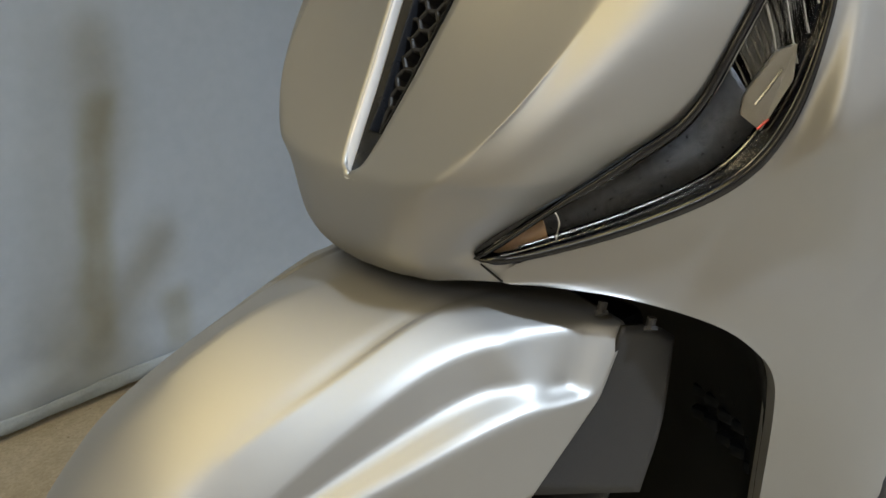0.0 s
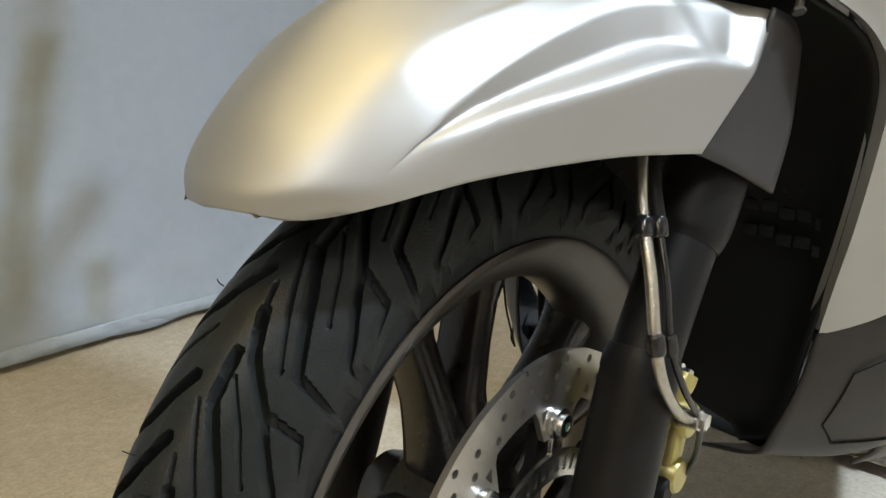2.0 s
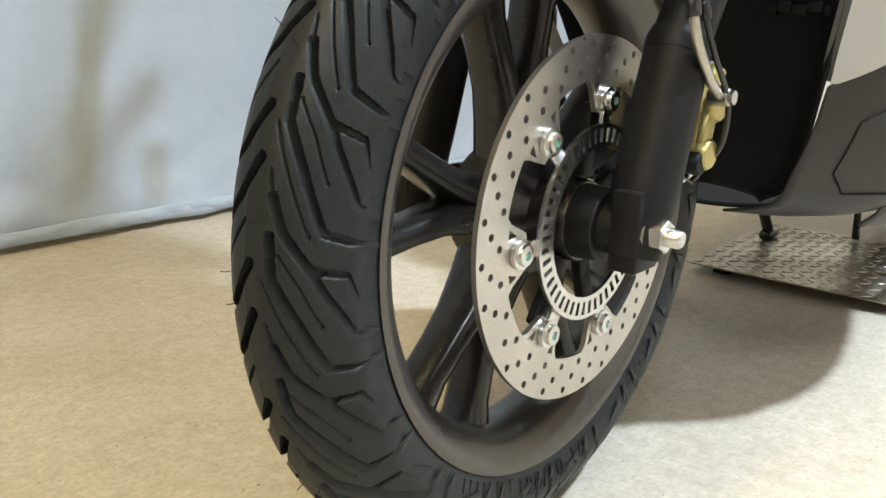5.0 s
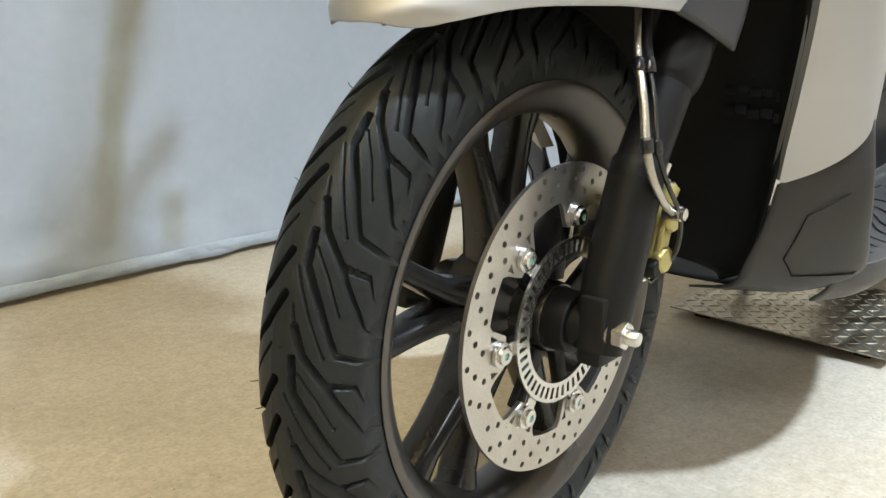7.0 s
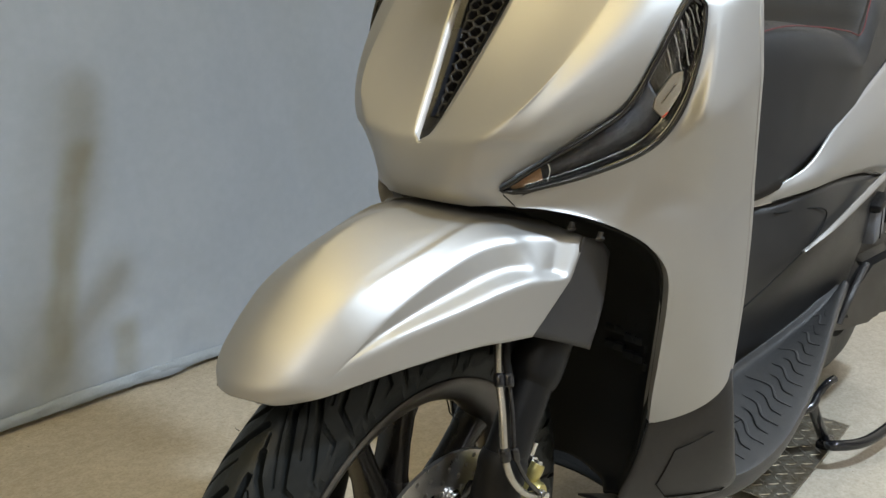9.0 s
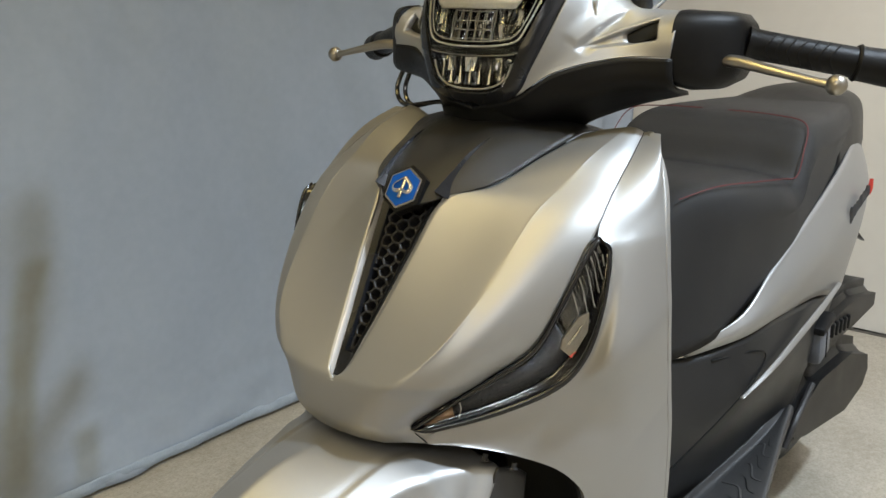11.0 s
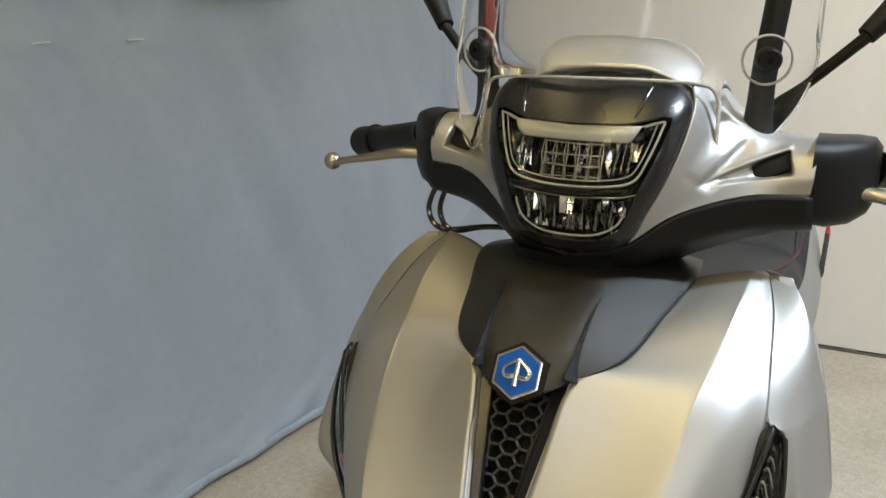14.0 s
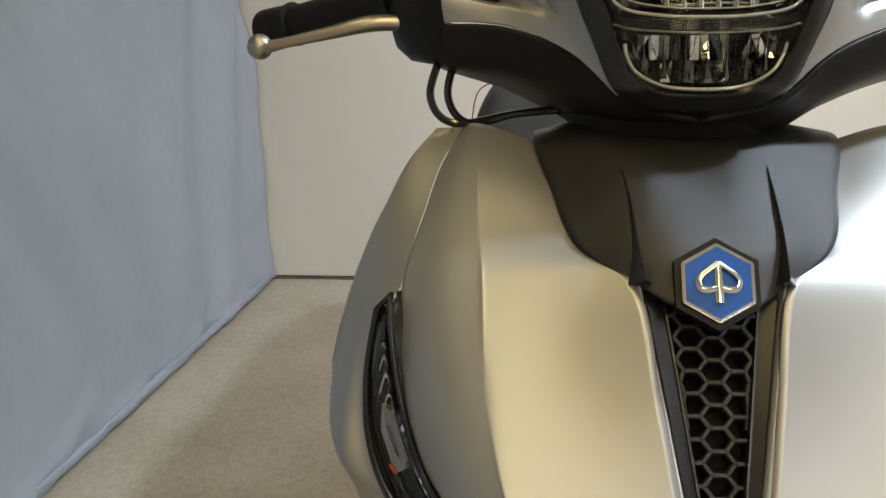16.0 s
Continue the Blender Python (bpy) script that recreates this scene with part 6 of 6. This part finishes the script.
for side in (1, -1):
    y = arm_y(0.148, side)
    bm = tube(bmesh.new(), [(-0.385, y, 1.125), (-0.388, y, 1.155), (-0.392, y + 0.002 * side, 1.20), (-0.42, y + 0.010 * side, 1.32), (-0.46, y + 0.014 * side, 1.50)], [0.0150, 0.0125, 0.0120, 0.0120, 0.0120], 40, 12, 0.6)
    post = part("screen_post", bm, BLACK, screen, "matt black screen post")
    bm = lathe(bmesh.new(), [(0.0, 0.0), (0.0, 0.0120), (0.010, 0.0115), (0.013, 0.0090), (0.013, 0.0035), (0.009, 0.003), (0.009, 0.0)], 28)
    bmesh.ops.transform(bm, matrix=Matrix.Translation((-0.380, arm_y(0.152, side), 1.202)) @ Matrix.Rotation(radians(-90 + 18 * side), 4, "Z"), verts=bm.verts[:])
    part("screen_bolt", bm, BLACK, screen, "black rubber-cushioned screen bolt")
    bm = lathe(bmesh.new(), [(0.0, 0.0222), (0.0010, 0.0236), (0.0026, 0.0236), (0.0034, 0.0222), (0.0026, 0.0212), (0.0010, 0.0212), (0.0, 0.0222)], 48)
    bmesh.ops.transform(bm, matrix=Matrix.Translation((-0.376, arm_y(0.152, side), 1.202)) @ Matrix.Rotation(radians(-90 + 18 * side), 4, "Z"), verts=bm.verts[:])
    part("bolt_collar", bm, RIMCLEAR, screen, "clear raised collar round the bolt")
    if side < 0:
        # one strip holds the red sticker and the red reflection along the post
        part("red_tag_sheen", box(bmesh.new(), (-0.3835, y + 0.004, 1.228), (0.002, 0.010, 0.070), None, 0.0006), DULLRED, post, "dull red strip for a sticker and its painted reflection")
part("steering_cowl", both_sides([[(-0.275, 0, 1.02), (-0.29, 0.05, 1.02), (-0.34, 0.085, 1.02)], [(-0.30, 0, 0.985), (-0.31, 0.05, 0.985), (-0.36, 0.08, 0.985)], [(-0.36, 0, 0.93), (-0.37, 0.05, 0.93), (-0.41, 0.075, 0.93)]], 16, 12), LINER, scooter, "black steering head cover")

# ---- seat, tail and side panels ----
seat_rows = []
for x, zt, hw, zb in ((-0.60, 0.775, 0.075, 0.600), (-0.66, 0.865, 0.108, 0.605), (-0.74, 0.882, 0.152, 0.640), (-0.86, 0.874, 0.180, 0.700), (-0.945, 0.862, 0.186, 0.732), (-0.985, 0.910, 0.186, 0.745), (-1.04, 0.945, 0.182, 0.760), (-1.20, 0.945, 0.170, 0.790), (-1.45, 0.935, 0.130, 0.815), (-1.62, 0.915, 0.080, 0.830)):
    seat_rows.append([(x - 0.012, 0, zt), (x - 0.010, hw * 0.55, zt - 0.001), (x, hw * 0.90, zt - 0.010), (x, hw * 1.02, zt - 0.045), (x, hw * 1.0, (zt + zb) / 2), (x, hw * 0.96, zb - (0.024 if x < -1.0 else 0.010 if x < -0.7 else 0))])
seat = thicken(part("seat", both_sides(seat_rows, 34, 70), LEATHER, scooter, "black vinyl two-level seat with red stitching", angle=80), 0.01)
for s in (1, -1):
    line = [(-0.66, 0.098 * s, 0.858), (-0.72, 0.131 * s, 0.872), (-0.80, 0.160 * s, 0.870), (-0.88, 0.174 * s, 0.864), (-0.945, 0.176 * s, 0.858), (-0.975, 0.174 * s, 0.890), (-1.02, 0.160 * s, 0.935), (-1.03, 0.10 * s, 0.945), (-1.03, 0.02 * s, 0.947)]
    part("red_stitching", tube(bmesh.new(), [Vector(p) + Vector((0.004, 0.004 * s, 0.003)) for p in line], [0.0011], 60, 6), STITCH, seat, "thin red stitched seam")
bm = sheet([[(-1.22, -0.176, 0.775), (-1.26, -0.14, 0.90), (-1.26, 0, 0.935), (-1.26, 0.14, 0.90), (-1.22, 0.176, 0.775)], [(-1.48, -0.145, 0.81), (-1.50, -0.115, 0.925), (-1.50, 0, 0.962), (-1.50, 0.115, 0.925), (-1.48, 0.145, 0.81)], [(-1.74, -0.09, 0.82), (-1.75, -0.07, 0.91), (-1.75, 0, 0.935), (-1.75, 0.07, 0.91), (-1.74, 0.09, 0.82)]], 20, 16)
thicken(part("tail_rack", bm, BLACK, scooter, "black tail grab rail base"), 0.02)
for s in (1, -1):
    rows = [[(-0.695, 0.110 * s, 0.612), (-0.698, 0.113 * s, 0.606), (-0.702, 0.114 * s, 0.600)],
            [(-0.780, 0.166 * s, 0.658), (-0.785, 0.177 * s, 0.642), (-0.790, 0.172 * s, 0.622)],
            [(-0.880, 0.177 * s, 0.716), (-0.890, 0.200 * s, 0.675), (-0.900, 0.190 * s, 0.630)],
            [(-1.060, 0.178 * s, 0.778), (-1.070, 0.212 * s, 0.710), (-1.080, 0.196 * s, 0.618)],
            [(-1.260, 0.168 * s, 0.832), (-1.270, 0.208 * s, 0.730), (-1.240, 0.198 * s, 0.590)],
            [(-1.480, 0.132 * s, 0.862), (-1.460, 0.178 * s, 0.760), (-1.380, 0.178 * s, 0.640)],
            [(-1.720, 0.070 * s, 0.850), (-1.680, 0.110 * s, 0.790), (-1.560, 0.140 * s, 0.700)]]
    bm = sheet(rows, 16, 50)
    bmesh.ops.recalc_face_normals(bm, faces=bm.faces[:])
    side = thicken(part("side_panel", bm, SILVER, scooter, "satin silver tail side panel", angle=80), 0.004)
    # the model script on the panel, as plain marks
    for k in range(7):
        c = Vector((-1.215 - 0.020 * k, 0.2085 * s, 0.748 + 0.006 * k))
        tall = 0.030 if k in (0, 6) else 0.017 + 0.004 * (k % 2)
        bm = tube(bmesh.new(), [c + Vector((0.006, 0, -tall / 2)), c + Vector((0.001, 0.0006 * s, -tall * 0.1)), c + Vector((-0.004, 0, tall / 2))], [0.0036, 0.0050, 0.0036], 14, 8, 0.55)
        part("script_mark", bm, RED if k == 6 else DARKGREY, side, "plain dark script mark" if k < 6 else "plain red script mark")
    rows = [[(-0.560, 0.085 * s, 0.640), (-0.560, 0.100 * s, 0.500), (-0.560, 0.092 * s, 0.300)],
            [(-0.700, 0.112 * s, 0.600), (-0.700, 0.140 * s, 0.470), (-0.720, 0.094 * s, 0.300)],
            [(-0.800, 0.170 * s, 0.620), (-0.800, 0.182 * s, 0.500), (-0.830, 0.110 * s, 0.302)],
            [(-0.920, 0.186 * s, 0.625), (-0.930, 0.198 * s, 0.510), (-0.960, 0.130 * s, 0.310)],
            [(-1.080, 0.192 * s, 0.610), (-1.060, 0.200 * s, 0.520), (-1.030, 0.172 * s, 0.340)],
            [(-1.260, 0.190 * s, 0.590), (-1.180, 0.190 * s, 0.520), (-1.100, 0.180 * s, 0.420)]]
    bm = sheet(rows, 18, 40)
    bmesh.ops.recalc_face_normals(bm, faces=bm.faces[:])
    dark = thicken(part("tunnel_panel", bm, TUNNEL, scooter, "satin black plastic side panel", angle=80), 0.004)
    part("panel_seam", tube(bmesh.new(), [(-0.62, 0.128 * s, 0.435), (-0.72, 0.163 * s, 0.492), (-0.80, 0.187 * s, 0.540), (-0.845, 0.192 * s, 0.575), (-0.82, 0.184 * s, 0.592), (-0.74, 0.142 * s, 0.590)], [0.0014], 50, 6), LINER, dark)
    bm = bmesh.new()
    strip = [((-0.757, 0.187 * s, 0.533), 0.001), ((-0.850, 0.202 * s, 0.556), 0.006), ((-0.960, 0.209 * s, 0.580), 0.009), ((-1.080, 0.212 * s, 0.602), 0.009), ((-1.20, 0.206 * s, 0.615), 0.005)]
    top = [Vector(p) + Vector((0, 0, w)) for p, w in strip]
    low = [Vector(p) - Vector((0, 0, w)) for p, w in strip]
    bm = sheet([[tuple(t), tuple((t + l) / 2 + Vector((0, 0.006 * s, 0))), tuple(l)] for t, l in zip(top, low)], 8, 40)
    thicken(part("bright_strip", bm, SILVER, dark, "pale silver accent strip"), 0.003)
    # ribbed footboard that climbs towards the rear
    edge = [(-0.400, 0.118, 0.205, 0.300, 0.292), (-0.470, 0.112, 0.236, 0.302, 0.292), (-0.560, 0.110, 0.247, 0.306, 0.297), (-0.650, 0.112, 0.246, 0.314, 0.312), (-0.730, 0.118, 0.240, 0.324, 0.332), (-0.810, 0.128, 0.230, 0.334, 0.356), (-0.880, 0.142, 0.219, 0.350, 0.380), (-0.950, 0.160, 0.208, 0.374, 0.400), (-1.020, 0.176, 0.200, 0.410, 0.424)]
    rows = [[(x, yi * s, zi + 0.012), (x, (yi + 0.010) * s, zi), (x, (yi * 0.6 + yo * 0.4) * s, zi * 0.6 + zo * 0.4), (x, (yo - 0.008) * s, zo), (x, yo * s, zo - 0.006), (x, (yo - 0.003) * s, zo - 0.030), (x, (yo - 0.022) * s, zo - 0.050)] for x, yi, yo, zi, zo in edge]
    bm = sheet(rows, 30, 60)
    bmesh.ops.recalc_face_normals(bm, faces=bm.faces[:])
    board = thicken(part("footboard", bm, BOARD, scooter, "dark grey ribbed footboard", angle=60), 0.004)

    def on_board(x, u):
        """Point on the mat at x, u from the inner to the outer edge."""
        yi, yo, zi, zo = (float(np.interp(-x, [-e[0] for e in edge], [e[k] for e in edge])) for k in (1, 2, 3, 4))
        yi, yo = yi + 0.010, yo - 0.008
        return (x, (yi + (yo - yi) * u) * s, zi + (zo - zi) * u + 0.0008)

    for k in range(9):
        x = -0.435 - 0.056 * k
        line = [on_board(x, 0.93), on_board(x - 0.010, 0.70), on_board(x - 0.040, 0.52), on_board(x - 0.050, 0.30 if k % 2 else 0.12)]
        part("board_rib", tube(bmesh.new(), line, [0.0012, 0.0026, 0.0026, 0.0010], 24, 8, 0.6), BOARD, board)
        line = [on_board(x - 0.028, 0.88), on_board(x - 0.036, 0.72), on_board(x - 0.062, 0.56), on_board(x - 0.072, 0.40)]
        part("board_groove", tube(bmesh.new(), line, [0.0008, 0.0014, 0.0014, 0.0006], 20, 6, 0.5), LINER, board)

# engine, air box, rear wheel and stands
def prism(points, y0, y1, bevel):
    bm = bmesh.new()
    f = bm.faces.new([bm.verts.new((x, y0, z)) for x, z in points])
    ext = bmesh.ops.extrude_face_region(bm, geom=[f])
    bmesh.ops.translate(bm, verts=[v for v in ext["geom"] if isinstance(v, bmesh.types.BMVert)], vec=(0, y1 - y0, 0))
    bmesh.ops.recalc_face_normals(bm, faces=bm.faces[:])
    bmesh.ops.bevel(bm, geom=bm.edges[:], offset=bevel, segments=3, affect="EDGES")
    return bm


engine = part("engine_cover", prism([(-1.000, 0.420), (-0.968, 0.360), (-1.020, 0.318), (-1.100, 0.296), (-1.400, 0.235), (-1.560, 0.245), (-1.620, 0.300), (-1.580, 0.380), (-1.400, 0.440), (-1.160, 0.458)], 0.06, 0.205, 0.034), BLACK, scooter, "black transmission cover")
part("cover_rib", tube(bmesh.new(), [(-1.10, 0.207, 0.44), (-1.02, 0.207, 0.40), (-0.99, 0.200, 0.35)], [0.006], 20, 8), DARKGREY, engine)
airbox = part("air_box", prism([(-1.090, 0.560), (-1.100, 0.480), (-1.160, 0.455), (-1.400, 0.440), (-1.600, 0.440), (-1.600, 0.520), (-1.400, 0.560)], 0.05, 0.200, 0.028), BLACK, scooter, "black air filter box")
tilt = Matrix.Translation((-1.135, 0, 0.52)) @ Matrix.Rotation(radians(12), 4, "Y") @ Matrix.Translation((1.135, 0, -0.52))
tank = part("vent_tank", box(bmesh.new(), (-1.135, 0.195, 0.512), (0.064, 0.036, 0.070), tilt, 0.010), TANK, airbox, "blue-grey translucent plastic vent tank")
part("tank_lid", box(bmesh.new(), (-1.137, 0.196, 0.554), (0.074, 0.046, 0.018), tilt, 0.007), BLACK, tank, "matt black tank lid")
part("tank_seam", box(bmesh.new(), (-1.135, 0.2135, 0.512), (0.003, 0.002, 0.060), tilt), LINER, tank)
for k in range(5):
    part("air_box_fin", box(bmesh.new(), (-1.21 - 0.030 * k, 0.203, 0.515 - 0.004 * k), (0.012, 0.010, 0.030), None, 0.003), BLACK, airbox)
bm = lathe(bmesh.new(), [(-0.070, 0.19), (-0.072, 0.245), (-0.055, 0.275), (0, 0.296), (0.055, 0.275), (0.072, 0.245), (0.070, 0.19), (0, 0.18), (-0.070, 0.19)], 80, (-1.57, 0, 0.320))
rear = part("rear_wheel", bm, RUBBER, scooter, "black rear tyre")
bm = lathe(bmesh.new(), [(-0.05, 0.0), (-0.05, 0.19), (0.05, 0.19), (0.05, 0.0)], 48, (-1.57, 0, 0.320))
part("rear_rim", bm, RIM, rear)
bm = sheet([[(-1.25, -0.09, 0.60), (-1.25, 0, 0.62), (-1.25, 0.09, 0.60)], [(-1.60, -0.09, 0.66), (-1.60, 0, 0.68), (-1.60, 0.09, 0.66)], [(-1.95, -0.08, 0.52), (-1.95, 0, 0.54), (-1.95, 0.08, 0.52)]], 12, 20)
thicken(part("rear_mudguard", bm, BLACK, scooter, "black rear mudguard"), 0.004)
stand = part("centre_stand", tube(bmesh.new(), [(-1.035, -0.158, 0.185), (-1.03, -0.10, 0.190), (-1.03, 0.0, 0.192), (-1.03, 0.10, 0.190), (-1.035, 0.150, 0.185)], [0.012], 40, 12), GLOSSBLACK, scooter, "glossy black centre stand with foot lever")
for y, out in ((-0.160, -1), (0.152, 1)):
    part("stand_leg", tube(bmesh.new(), [(-1.02, y, 0.20), (-1.09, y + 0.010 * out, 0.110), (-1.155, y + 0.014 * out, 0.040)], [0.012, 0.011, 0.011], 24, 12), GLOSSBLACK, stand)
    part("stand_foot", box(bmesh.new(), (-1.163, y + 0.014 * out, 0.032), (0.052, 0.026, 0.018), None, 0.006), GLOSSBLACK, stand)
part("foot_lever", tube(bmesh.new(), [(-1.155, 0.166, 0.045), (-1.13, 0.18, 0.050), (-1.10, 0.20, 0.060), (-1.17, 0.245, 0.060), (-1.34, 0.285, 0.075)], [0.011], 50, 12), GLOSSBLACK, stand)
part("stand_prop", tube(bmesh.new(), [(-1.262, -0.040, 0.230), (-1.268, -0.039, 0.120), (-1.276, -0.037, 0.026)], [0.008, 0.007, 0.008], 16, 10), GLOSSBLACK, stand)
bm = tube(bmesh.new(), [(-0.86, 0.17, 0.20), (-0.90, 0.196, 0.218), (-0.925, 0.20, 0.235), (-0.935, 0.21, 0.255), (-0.955, 0.215, 0.258)], [0.009, 0.008, 0.007, 0.007, 0.007], 30, 10)
part("side_stand", bm, GLOSSBLACK, scooter, "black folded side stand")

# ---- checker plate under the stand ----
CHECK = material("aluminium_checker_plate", (0.50, 0.47, 0.40), 0.36, 0.85, (0.20, 0.165, 0.110), 7, 1.0, 0.2, 400, rough_var=0.16)
bm = box(bmesh.new(), (-1.09, -0.02, 0.0205), (0.42, 0.40, 0.003), None, 0.0006)
plate = tagged(part("checker_plate", bm, CHECK, smooth=False), "worn aluminium checker plate lying under the stand", "metal plate")
verts, faces = [], []
for i in range(17):
    for j in range(16):
        cx, cy, a = -1.285 + 0.0245 * i, -0.205 + 0.0245 * j, radians(45 if (i + j) % 2 else -45)
        n0 = len(verts)
        for k in range(10):
            t = 2 * math.pi * k / 10
            for sc, h in ((1.0, 0.0218), (0.7, 0.0236)):
                u, v = 0.0125 * sc * math.cos(t), 0.0034 * sc * math.sin(t)
                verts.append((cx + u * math.cos(a) - v * math.sin(a), cy + u * math.sin(a) + v * math.cos(a), h))
        for k in range(10):
            p0, p1 = n0 + 2 * k, n0 + 2 * ((k + 1) % 10)
            faces.append((p0, p1, p1 + 1, p0 + 1))
        faces.append([n0 + 2 * k + 1 for k in range(10)])
lugs = bpy.data.meshes.new("tread_lug")
lugs.from_pydata(verts, [], faces)
part("tread_lug", lugs, CHECK, plate)["kind"] = "stuff"
for y in (-0.17, 0.13):
    part("packing_strip", box(bmesh.new(), (-1.10, y, 0.0095), (0.36, 0.03, 0.019), None, 0.001), LINER, plate)

# ---- sign marks on the tarpaulin ----
for x0, x1, z in ((-0.40, -0.616, 1.268), (-0.700, -0.790, 1.262), (-0.885, -0.945, 1.252), (-1.020, -1.095, 1.247), (-1.165, -1.270, 1.232), (-1.320, -1.430, 1.226)):
    y = -1.155 + max(0.0, -0.95 - (x0 + x1) / 2) * 0.12
    bm = box(bmesh.new(), ((x0 + x1) / 2, y, z + 0.12), (abs(x1 - x0), 0.012, 0.24), None, 0.003)
    tagged(part("sign_letter", bm, WHITE, smooth=False), "white foam sign mark standing off the tarpaulin", "sign letter", "letters on the tarpaulin")
